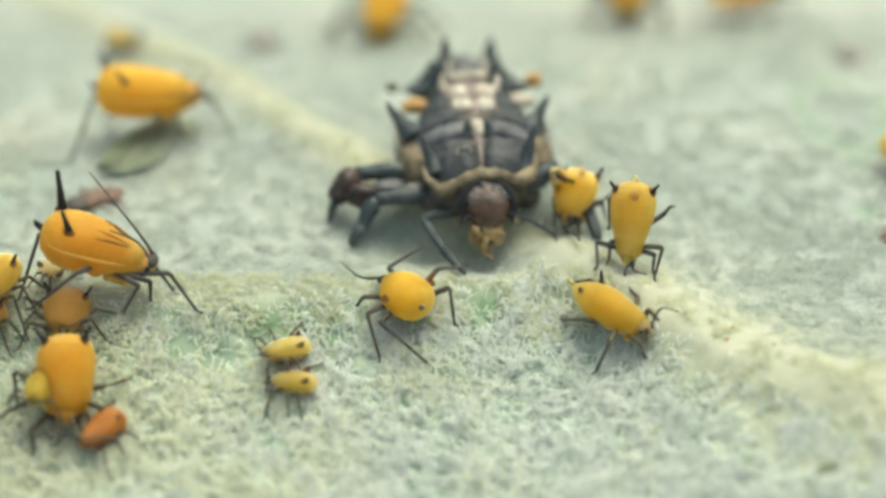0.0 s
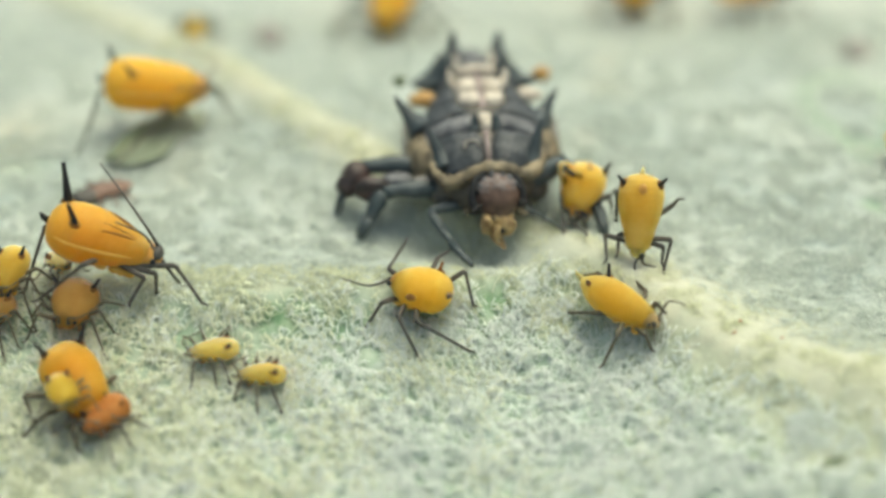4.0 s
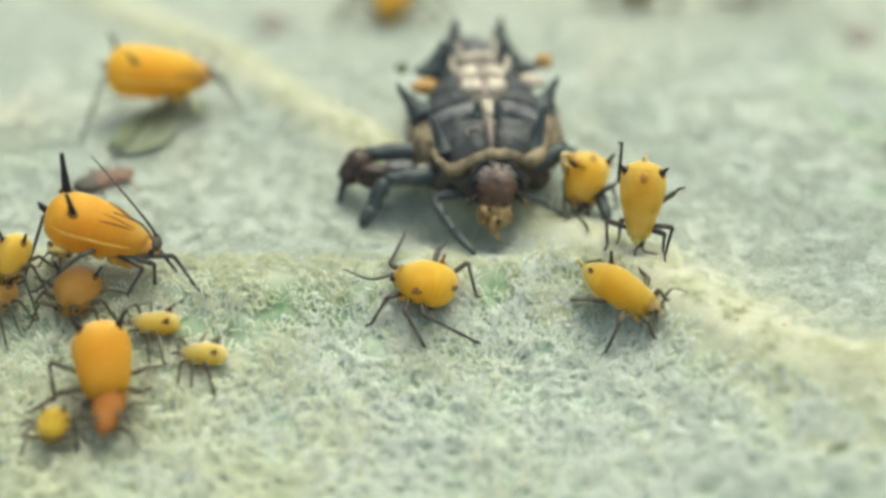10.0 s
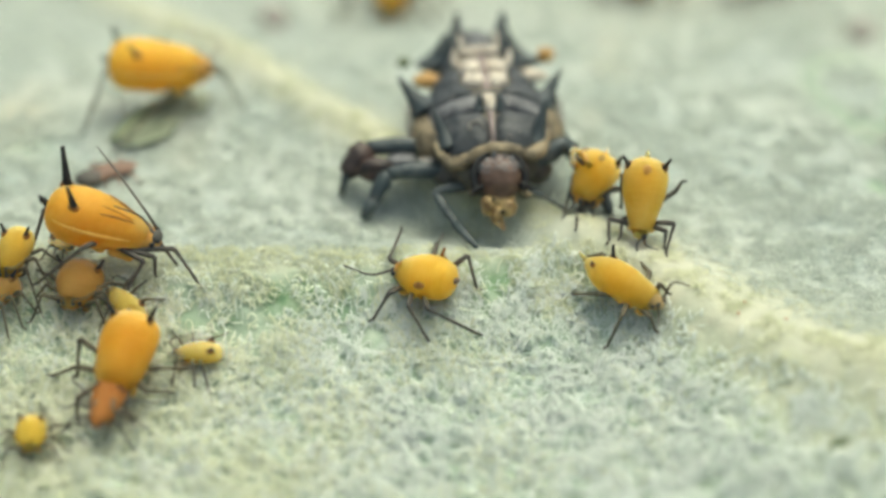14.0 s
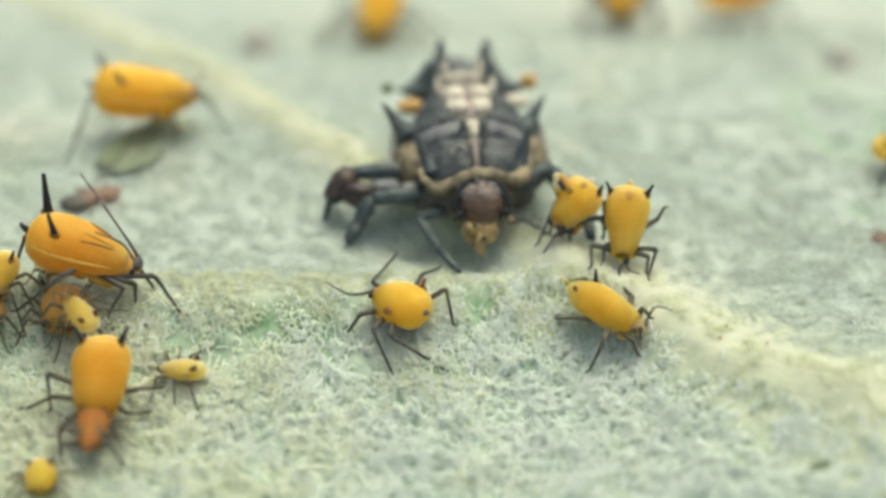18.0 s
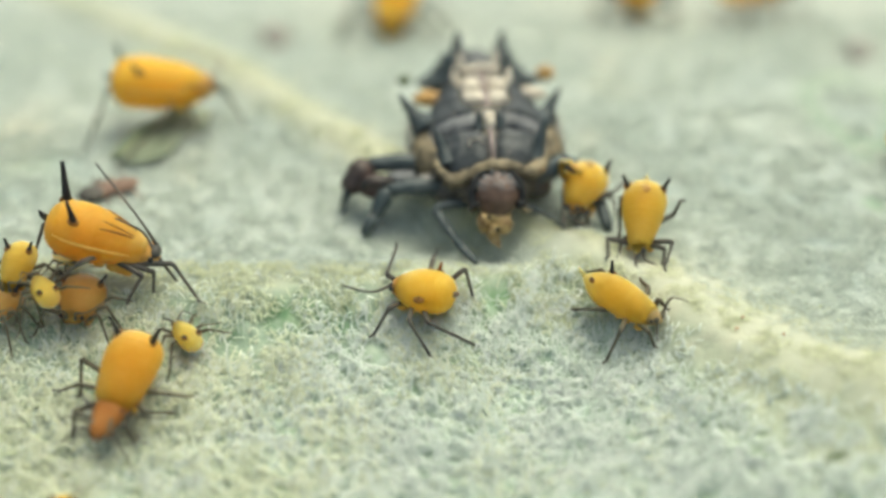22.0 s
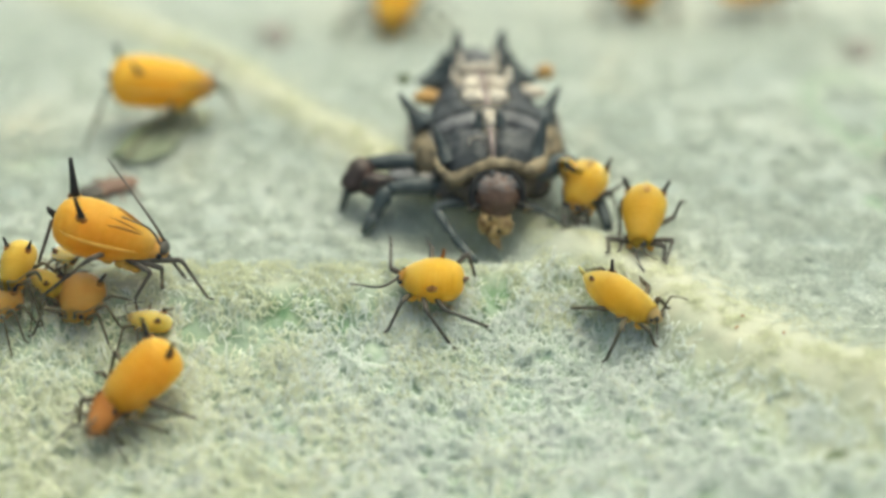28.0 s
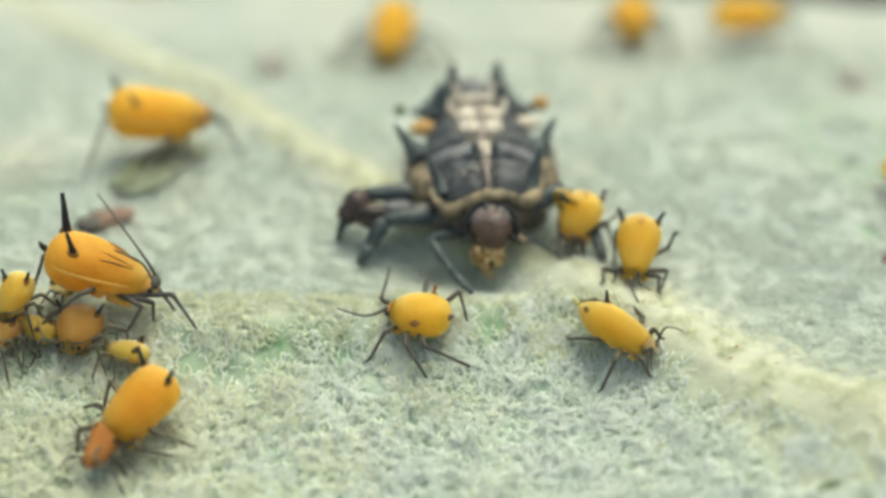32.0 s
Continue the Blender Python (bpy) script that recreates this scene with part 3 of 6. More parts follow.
def aphid(label, at, length, width, lift, tip=0.0, mat=None, head_mat=None, leg_mat=None, cornicle=0.3, legs=None, feelers=None, group="aphids on the leaf", high=0.82, eyes=True, leg_r=0.04, cauda=True, name="aphid", droop=0.0, splay=0.35, ridge=False, spread=0.6, profile=None, back=-0.26, lean=-0.42, crown=False, head_size=1.0, wings=False, far_tube=0.0, far_back=0.0, tail_mat=None, spot=None, tube_mat=None, kick=None):
    """A pear-shaped aphid, head towards +x. legs: rows of knee and foot, or None for the usual stance."""
    mat, head_mat, leg_mat = mat or ORANGE, head_mat or mat or ORANGE, leg_mat or DARK_LEG
    thing = tagged(new(name), label, "aphid", group)
    profile = profile or PEAR
    x0, y0, heading = at[:3]
    L, W = length, width / 2
    tilt = Matrix.Translation((0, 0, lift)) @ Matrix.Rotation(radians(tip), 4, "Y")
    c, s = math.cos(radians(heading)), math.sin(radians(heading))

    def local_ground(px, py):
        return float(leaf_z(x0 + c * px - s * py, y0 + s * px + c * py) - leaf_z(x0, y0))

    rows = []
    stations = sorted({p[0] for p in profile} | {0.08 + 0.026 * k for k in range(29)})
    for u in stations:
        w = float(np.interp(u, [p[0] for p in profile], [p[1] for p in profile]))
        ripple = 1.0 + 0.005 * math.cos(u * 2 * math.pi / 0.078) * min(1.0, u * 6)
        rows.append(((u - 0.5) * L, W * w * ripple, W * high * w ** 0.9 * ripple, -0.06 * W - droop * max(0, u - 0.5) * L))
    bm = shell(bmesh.new(), rows, tilt, 22)
    q = 1.7 * x0 + 2.3 * y0
    for v in bm.verts:
        k = tilt.inverted() @ v.co
        wave = math.sin(5.1 * k.x / L + 9 * k.y + q) + 0.7 * math.sin(11.3 * k.x / L - 5 * k.z / W + 2 * q) + 0.5 * math.sin(17 * k.y / W + 3 * q)
        v.co += (v.co - tilt @ Vector((k.x, 0, 0))) * (0.018 * wave)
    part("abdomen", bm, mat, thing)
    if spot:
        w = float(np.interp(spot[0], [p[0] for p in profile], [p[1] for p in profile]))
        at_spot = ((spot[0] - 0.5) * L, W * w * spot[1], -0.06 * W + W * high * w ** 0.9 * math.sqrt(1 - spot[1] ** 2) - 0.015)
        part("back_spot", ball(bmesh.new(), at_spot, 0.085, (1.2, 0.9, 0.35), tilt, 2), FOLD_DARK, thing, "small brown spot on the back")
    if wings:
        for side in (-1, 1):
            for y0, y1, r in ((0.6, 0.4, 0.017), (0.3, 0.27, 0.01)):
                run = []
                for k in range(9):
                    u, y = 0.46 + 0.036 * k, side * (y0 + (y1 - y0) * k / 8)
                    w = float(np.interp(u, [p[0] for p in profile], [p[1] for p in profile]))
                    run.append(tilt @ Vector(((u - 0.5) * L, W * w * y, -0.06 * W - droop * max(0, u - 0.5) * L + W * high * w ** 0.9 * math.sqrt(1 - y * y) + 0.004)))
                part("wing_bud", tube(bmesh.new(), run, [r * (0.3 + 0.9 * math.sin(math.pi * (0.1 + 0.85 * k / 8))) for k in range(9)], 7), WING_EDGE, thing, "brown edge of a folded wing bud")
    if ridge:
        for side in (-1, 1):
            run = smooth_line([tilt @ Vector(((u - 0.5) * L, side * W * w * 0.975, -0.06 * W + W * high * w * 0.16 - droop * max(0, u - 0.5) * L)) for u, w in profile[3:11]], 2)
            k = len(run) - 1
            part("flank_ridge", tube(bmesh.new(), run, [0.008 + 0.022 * math.sin(math.pi * i / k) for i in range(k + 1)], 8), FOLD, thing, "pale fold along the flank")
    z1 = -0.06 * W - droop * 0.32 * L
    head_rows = [((u - 0.5) * L, W * w * head_size, W * w * 0.8 * head_size, z1 - droop * max(0, u - 0.82) * L * 0.6) for u, w in ((0.80, 0.47), (0.85, 0.485), (0.90, 0.45), (0.94, 0.38), (0.97, 0.28), (0.99, 0.15), (1.0, 0.04))]
    part("head", shell(bmesh.new(), head_rows, tilt, 16), head_mat, thing)
    hx, hz = 0.43 * L, z1 - droop * 0.1 * L
    if eyes:
        for side in (-1, 1):
            part("eye", ball(bmesh.new(), (hx, side * W * 0.44, hz + W * 0.12), W * 0.11, m=tilt, sub=1), BLACK, thing, "dark round eye")
    if crown:
        part("crown", shell(bmesh.new(), [((u - 0.5) * L, W * w, W * w * 0.6, z1 + 0.17 * W - droop * max(0, u - 0.82) * L * 0.6) for u, w in ((0.895, 0.12), (0.91, 0.3), (0.94, 0.36), (0.97, 0.28), (0.995, 0.1))], tilt, 12), DARK_LEG, thing, "dark brow between the feelers")
    if cornicle:
        for side in (-1, 1):
            size = cornicle if side < 0 else far_tube or cornicle
            at_x = back if side < 0 else far_back or back
            w = float(np.interp(0.5 + at_x, [p[0] for p in profile], [p[1] for p in profile]))
            base = Vector((at_x * L, side * W * w * spread, W * high * w ** 0.9 * math.sqrt(1 - spread ** 2) * 0.94 - 0.06 * W))
            top = base + Vector((lean, side * splay, 0.84)).normalized() * size
            bm = tube(bmesh.new(), [tilt @ base, tilt @ base.lerp(top, 0.15), tilt @ base.lerp(top, 0.55), tilt @ top.lerp(base, 0.04), tilt @ top], [size * 0.095 + 0.026, size * 0.085 + 0.022, size * 0.055 + 0.018, size * 0.034 + 0.016, size * 0.037 + 0.018], 8)
            part("cornicle", bm, tube_mat or BLACK, thing, "brown stump on the back" if tube_mat else "black tube on the back")
            part("cornicle_base", ball(bmesh.new(), base, (size * 0.09 + 0.055) * (1.4 if tube_mat else 1.0), (1.2, 1.1, 0.55), tilt, 2), WING_EDGE, thing, "brown ring at the root of the tube")
    if cauda:
        base = Vector((-0.49 * L, 0, 0))
        bm = tube(bmesh.new(), [tilt @ base, tilt @ (base + Vector((-0.06 * L, 0, 0.03 * L))), tilt @ (base + Vector((-0.09 * L, 0, 0.06 * L)))], [0.09 * W + 0.02, 0.07 * W + 0.015, 0.03 * W], 8)
        part("cauda", bm, tail_mat or (BLACK if L > 1.0 else mat), thing, "dark tail tip" if L > 1.0 and not tail_mat else "")
    if legs is None:
        legs = []
        for side in (-1, 1):
            for bx, kx, fx, reach in ((0.24, 0.40, 0.52, 0.62), (0.12, 0.10, 0.10, 0.72), (0.0, -0.16, -0.36, 0.78)):
                knee = (kx * L, side * (W * 0.75 + reach * 0.28 * L), lift * 1.05 + 0.02)
                legs.append((bx, side, knee, (fx * L, side * (W * 0.75 + reach * 0.62 * L), 0.0)))
    for bx, side, knee, foot in legs:
        base = tilt @ Vector((bx * L, side * W * 0.45, -W * 0.5))
        foot = Vector((foot[0], foot[1], local_ground(foot[0], foot[1]) + foot[2] + 0.03))
        knee = Vector(knee)
        toe = foot + (foot - knee).normalized() * 0.05 + Vector(((foot - base).x, (foot - base).y, 0)).normalized() * 0.08
        toe.z = foot.z - 0.01
        r = leg_r
        hump = Vector((0, 0, 0.015))
        pts = [base, base.lerp(knee, 0.25) + hump, base.lerp(knee, 0.55) + hump, base.lerp(knee, 0.85), base.lerp(knee, 0.95), knee.lerp(foot, 0.05), knee.lerp(foot, 0.2), knee.lerp(foot, 0.5), knee.lerp(foot, 0.8), foot, foot.lerp(toe, 0.4), toe]
        rad = [r * v for v in (1.0, 1.15, 1.25, 1.2, 1.15, 1.0, 0.8, 0.72, 0.68, 0.66, 0.55, 0.42)]
        part("hip", ball(bmesh.new(), (bx * L, side * W * 0.46, -W * (0.16 + high * 0.62)), W * 0.19, (1.2, 0.9, 0.8), tilt, 2), FOLD if mat in (ORANGE, DEEP, AMBER) else mat, thing)
        if kick is not None and (bx, side) == kick:
            ob = part("leg", tube(bmesh.new(), pts[:6], rad[:6], 7), leg_mat, thing, "thin dark jointed leg")
            shin = part("shin", tube(bmesh.new(), pts[5:], rad[5:], 7), leg_mat, ob)
            shin_joints[thing.name] = (shin, knee)
        else:
            ob = part("leg", tube(bmesh.new(), pts, rad, 7), leg_mat, thing, "thin dark jointed leg")
        leg_joints.setdefault(thing.name, []).append((ob, base))
    for pts in feelers if feelers is not None else [[(0.02 * L, s_ * 0.25 * W, 0.25 * W), (0.10 * L, s_ * 0.9 * W, 0.55 * W), (-0.25 * L, s_ * 1.45 * W, 0.7 * W)] for s_ in (-1, 1)]:
        start = tilt @ Vector((0.46 * L, math.copysign(0.2 * W, pts[-1][1]), z1 + 0.15 * W))
        part("antenna_base", ball(bmesh.new(), start, leg_r * 1.5, sub=1), leg_mat, thing, "dark knob at the antenna's root")
        run = [start] + [Vector(p) if feelers is not None else Vector((0.46 * L, 0, lift + z1)) + Vector(p) for p in pts]
        run = smooth_line(run, 4)
        k = len(run) - 1
        ob = part("antenna", tube(bmesh.new(), run, [leg_r * (0.75 - 0.45 * i / k) for i in range(k + 1)], 6), leg_mat, thing, "thread-like dark antenna")
        feeler_joints.setdefault(thing.name, []).append((ob, start))
    thing.matrix_basis = stand(*at)
    return thing


# the near group, each with its own stance
aphid_a = aphid("large orange aphid standing high on long black legs", (-5.85, -1.11, -6), 2.08, 1.06, 0.9, 17, DEEP, HEAD, cornicle=0.5, far_tube=0.72, far_back=-0.385, lean=-0.34, high=0.95, wings=True, leg_r=0.042, droop=0.04, crown=True, splay=0.22, ridge=True, legs=[(-0.05, 1, (-1.11, 0.2, 1.0), (-1.43, -0.43, 0.0)), (0.02, -1, (-0.17, -0.96, 1.0), (-1.09, -0.81, 0.0)), (0.14, -1, (0.75, -0.46, 0.45), (0.49, -0.66, 0.0)), (0.26, -1, (1.25, -0.25, 0.6), (1.73, -0.49, 0.0)), (0.26, 1, (0.95, -0.04, 0.55), (1.24, 0.08, 0.0)), (0.2, -1, (0.91, -0.32, 0.45), (0.86, -0.24, 0.0))], feelers=[[(0.73, 0.11, 1.05), (0.18, 0.59, 1.4), (-0.38, 1.09, 1.7)], [(0.67, 0.06, 1.0), (0.22, -0.03, 1.3)]])
aphid_f = aphid("round golden aphid beside the larva's foreleg", (-0.32, -1.62, 154), 1.18, 0.9, 0.47, 4, ORANGE, HEAD, cornicle=0.22, far_tube=0.1, tube_mat=WING_EDGE, tail_mat=HUSK, lean=-0.2, profile=OVAL, back=-0.1, spread=0.95, legs=[(0.25, -1, (0.74, -0.11, 0.5), (0.9, -0.91, 0.39)), (0.27, 1, (0.38, 0.6, 0.35), (0.59, 0.8, 0.0)), (0.1, 1, (-0.08, 0.79, 0.35), (-0.52, 0.8, 0.0)), (-0.05, 1, (-0.41, 0.72, 0.35), (-1.11, 0.14, 0.0)), (-0.1, -1, (-0.56, -0.58, 0.7), (-0.74, -0.57, 0.0)), (0.05, -1, (0.13, -0.76, 0.6), (0.35, -1.44, 0.2))], feelers=[[(0.8, 0.42, 0.45), (1.31, 0.52, 0.5)]])
aphid_g = aphid("golden aphid with its head down against the larva", (2.52, 1.03, -122), 1.06, 0.86, 0.75, 35, ORANGE, HEAD, cornicle=0.03, far_tube=0.26, back=-0.38, profile=PLUMP, head_size=0.85, spread=0.92, splay=0.5, tail_mat=ORANGE, spot=(0.2, 0.3), legs=[(0.2, 1, (-0.14, 0.51, 0.7), (-0.68, 0.47, 0.0)), (0.0, 1, (-0.16, 0.45, 0.6), (-0.41, 0.69, 0.81)), (0.25, -1, (0.16, -0.28, 0.6), (0.17, -0.03, 0.0)), (0.1, -1, (0.07, -0.35, 0.7), (0.8, -0.01, 0.0)), (0.3, 1, (0.23, 0.2, 0.3), (0.17, 0.2, 0.0)), (0.3, 1, (0.44, 0.04, 0.3), (1.1, 0.51, 0.0))], feelers=[[(0.53, 0.01, 0.4), (0.64, -0.1, 0.3)], [(0.42, 0.18, 0.4), (0.23, 0.32, 0.4)]])
part("flap", tube(bmesh.new(), smooth_line([(0.12, -0.24, 0.88), (0.1, -0.34, 1.02), (0.08, -0.38, 1.18), (0.06, -0.33, 1.26), (0.06, -0.2, 1.24), (0.08, -0.06, 1.12), (0.08, 0.05, 1.05)], 4), [0.055 + 0.025 * math.sin(0.5 * k) ** 2 for k in range(25)], 8, 0.7), ORANGE, aphid_g, "thin yellow flap round a black tube")
part("flap_mark", tube(bmesh.new(), [(0.14, -0.26, 1.18), (0.14, -0.17, 1.14), (0.14, -0.07, 1.08)], [0.03, 0.045, 0.03], 7), BLACK, aphid_g, "black tube lying in the flap")
aphid_h = aphid("amber aphid feeding head down on the midrib", (3.55, -0.16, -99), 1.5, 0.8, 0.72, 27, AMBER, AMBER, cornicle=0.26, back=-0.37, profile=PLUMP, head_size=0.85, spread=0.85, splay=0.45, tail_mat=AMBER, eyes=False, kick=(0.0, -1), spot=(0.2, 0.05), legs=[(0.3, -1, (0.2, -0.59, 0.35), (0.64, -0.53, 0.0)), (0.2, -1, (0.16, -0.35, 0.3), (0.48, -0.34, 0.0)), (0.0, -1, (-0.4, -0.43, 0.9), (-0.24, -0.4, 0.08)), (0.25, 1, (0.27, 0.58, 0.45), (0.74, 0.48, 0.0)), (0.3, 1, (0.37, 0.45, 0.35), (0.6, 0.44, 0.0)), (0.05, 1, (-0.27, 0.55, 0.7), (-0.22, 0.65, 1.1))], feelers=[[(0.77, -0.04, 0.3), (1.12, 0.14, 0.1)], [(0.71, 0.12, 0.3), (0.7, 0.34, 0.2)]])
aphid_i = aphid("slim amber aphid lying along the slope of the vein", (3.1, -1.89, -39), 1.68, 0.74, 0.5, 8, AMBER, TAN_HEAD, PALE_LEG, cornicle=0.07, far_tube=0.24, tail_mat=AMBER, back=-0.34, far_back=-0.24, profile=SPINDLE, legs=[(-0.1, 1, (-0.58, 0.17, 0.75), (-1.11, 0.39, 0.0)), (0.05, -1, (-0.22, -0.42, 0.4), (-0.95, -0.2, 0.0)), (0.15, -1, (0.41, -0.64, 0.35), (0.18, -0.68, 0.0)), (0.2, 1, (0.16, 0.56, 0.5), (-0.02, 0.61, 0.0)), (0.3, 1, (0.57, 0.26, 0.6), (0.7, 0.34, 0.0)), (0.3, -1, (0.75, -0.28, 0.3), (0.84, -0.21, 0.0))], feelers=[[(0.74, 0.19, 0.5), (0.84, 0.25, 0.75), (1.15, 0.29, 0.8)], [(0.82, -0.13, 0.3), (0.93, -0.28, 0.2)]])
aphid_c = aphid("large amber aphid with its head bent to the leaf", (-5.36, -3.36, -103), 1.57, 1.0, 0.62, 17, DEEP, HEAD, PALE_LEG, cornicle=0.36, profile=BARREL, back=-0.38, spread=0.7, splay=0.45, cauda=False, legs=[(0.28, -1, (0.84, -0.56, 0.35), (1.03, -0.56, 0.0)), (0.18, -1, (0.31, -0.75, 0.45), (0.26, -1.25, 0.0)), (0.05, -1, (-0.19, -0.9, 0.6), (0.17, -0.85, 0.0)), (0.1, 1, (0.08, 0.64, 0.5), (-0.31, 0.95, 0.0)), (0.2, 1, (0.51, 0.58, 0.4), (0.08, 0.77, 0.0)), (0.3, 1, (0.83, 0.32, 0.3), (0.76, 0.4, 0.0))], feelers=[[(1.11, -0.15, 0.5), (1.05, -0.32, 0.6), (0.94, -0.49, 0.3)], [(1.17, 0.26, 0.5), (1.17, 0.56, 0.5), (1.05, 0.64, 0.3)]])
aphid_b = aphid("brown-orange aphid crouched under a larger one", (-6.34, -1.82, -101), 1.0, 0.84, 0.33, 10, BROWN_ORANGE, None, PALE_LEG, leg_r=0.03, cornicle=0.22, spread=0.75, splay=0.6, cauda=False)
aphid_j = aphid("large orange aphid on long dark legs beside the midrib", (-5.53, 4.5, -1), 2.03, 1.1, 0.93, 4, ORANGE, HEAD, PALE_LEG, cornicle=0.34, profile=BARREL, back=-0.2, far_back=-0.42, high=0.95, head_size=1.3, ridge=True, legs=[(-0.05, -1, (-1.01, -0.21, 1.0), (-1.47, -1.02, 0.0)), (0.1, -1, (0.24, -0.69, 0.7), (-0.74, -1.62, 0.0)), (0.26, 1, (1.17, 0.08, 0.75), (1.58, 0.05, 0.0)), (0.2, -1, (0.57, -0.35, 0.5), (0.64, -0.3, 0.0)), (0.2, 1, (0.9, 0.34, 0.8), (0.98, 1.72, 0.0)), (0.0, 1, (-0.76, 0.41, 1.0), (-1.14, 1.81, 0.0))])
nymph_d = aphid("small yellow nymph walking on the felted leaf", (-2.52, -2.25, 195), 0.9, 0.46, 0.3, 0, YELLOW, YELLOW, PALE_LEG, cornicle=0.1, name="aphid_nymph", leg_r=0.024, profile=OVAL, cauda=False)
nymph_e = aphid("small yellow nymph walking on the felted leaf", (-2.37, -2.81, 176), 0.86, 0.44, 0.3, 0, YELLOW, YELLOW, PALE_LEG, cornicle=0.1, name="aphid_nymph", leg_r=0.024, profile=OVAL, cauda=False)
nymph_n = aphid("small amber-yellow nymph close by a large aphid", (-6.99, -4.29, -81), 0.82, 0.54, 0.3, 0, AMBER_YELLOW, AMBER_YELLOW, PALE_LEG, cornicle=0.1, name="aphid_nymph", leg_r=0.022, profile=OVAL, cauda=False)
aphid_l1 = aphid("yellow-orange aphid behind a crouching one", (-7.47, -1.42, -102), 1.06, 0.62, 0.57, 19, AMBER, None, PALE_LEG, leg_r=0.03, cornicle=0.2, cauda=False)
aphid_l2 = aphid("brown-orange aphid half hidden by its neighbours", (-7.68, -1.91, -125), 0.74, 0.62, 0.45, 8, BROWN_ORANGE, None, PALE_LEG, leg_r=0.03, cornicle=0.2, cauda=False)
nymph_s = aphid("small yellow nymph under a large aphid", (-6.7, -0.83, -36), 0.52, 0.36, 0.28, 5, YELLOW, None, PALE_LEG, cornicle=0.08, name="aphid_nymph", leg_r=0.02, profile=OVAL, cauda=False)
aphid_t0 = aphid("small yellow aphid walking far back on the leaf", (-5.81, 10.39, -95), 0.75, 0.5, 0.4, 5, YELLOW, None, PALE_LEG, cornicle=0.12, cauda=False)
aphid_t1 = aphid("orange aphid far back on the leaf", (-1.1, 10.5, -99), 2.0, 1.0, 0.72, 17, ORANGE, cornicle=0.25)
aphid_t2 = aphid("orange aphid on dark legs far back on the leaf", (4.45, 11.53, -91), 1.37, 1.0, 0.75, 21, ORANGE, cornicle=0.3)
aphid_t3 = aphid("orange aphid far back near the leaf's edge", (7.24, 11.9, 14), 1.91, 0.95, 0.75, 3, ORANGE, cornicle=0.25)
aphid_k = aphid("orange aphid on the open blade of the leaf", (9.07, 3.1, -6), 0.96, 0.6, 0.55, 6, ORANGE, cornicle=0.15)
aphid_r = aphid("brown-orange aphid walking low on the woolly slope", (3.54, -8.09, 70), 1.1, 0.75, 0.3, 0, BROWN_ORANGE, None, PALE_LEG, cornicle=0.15, cauda=False)
nymph_q = aphid("small orange nymph walking low on the slope", (-8.04, -5.04, 10), 0.8, 0.45, 0.3, 0, ORANGE, None, PALE_LEG, cornicle=0.1, name="aphid_nymph", leg_r=0.022, profile=OVAL, cauda=False)
dead_nymph = aphid("small reddish-brown nymph lying before a large aphid", (-5.58, -3.68, -123), 0.98, 0.58, 0.3, 0, REDDISH, REDDISH, cornicle=0.05, name="aphid_nymph", leg_r=0.02, profile=PLUMP, cauda=False)

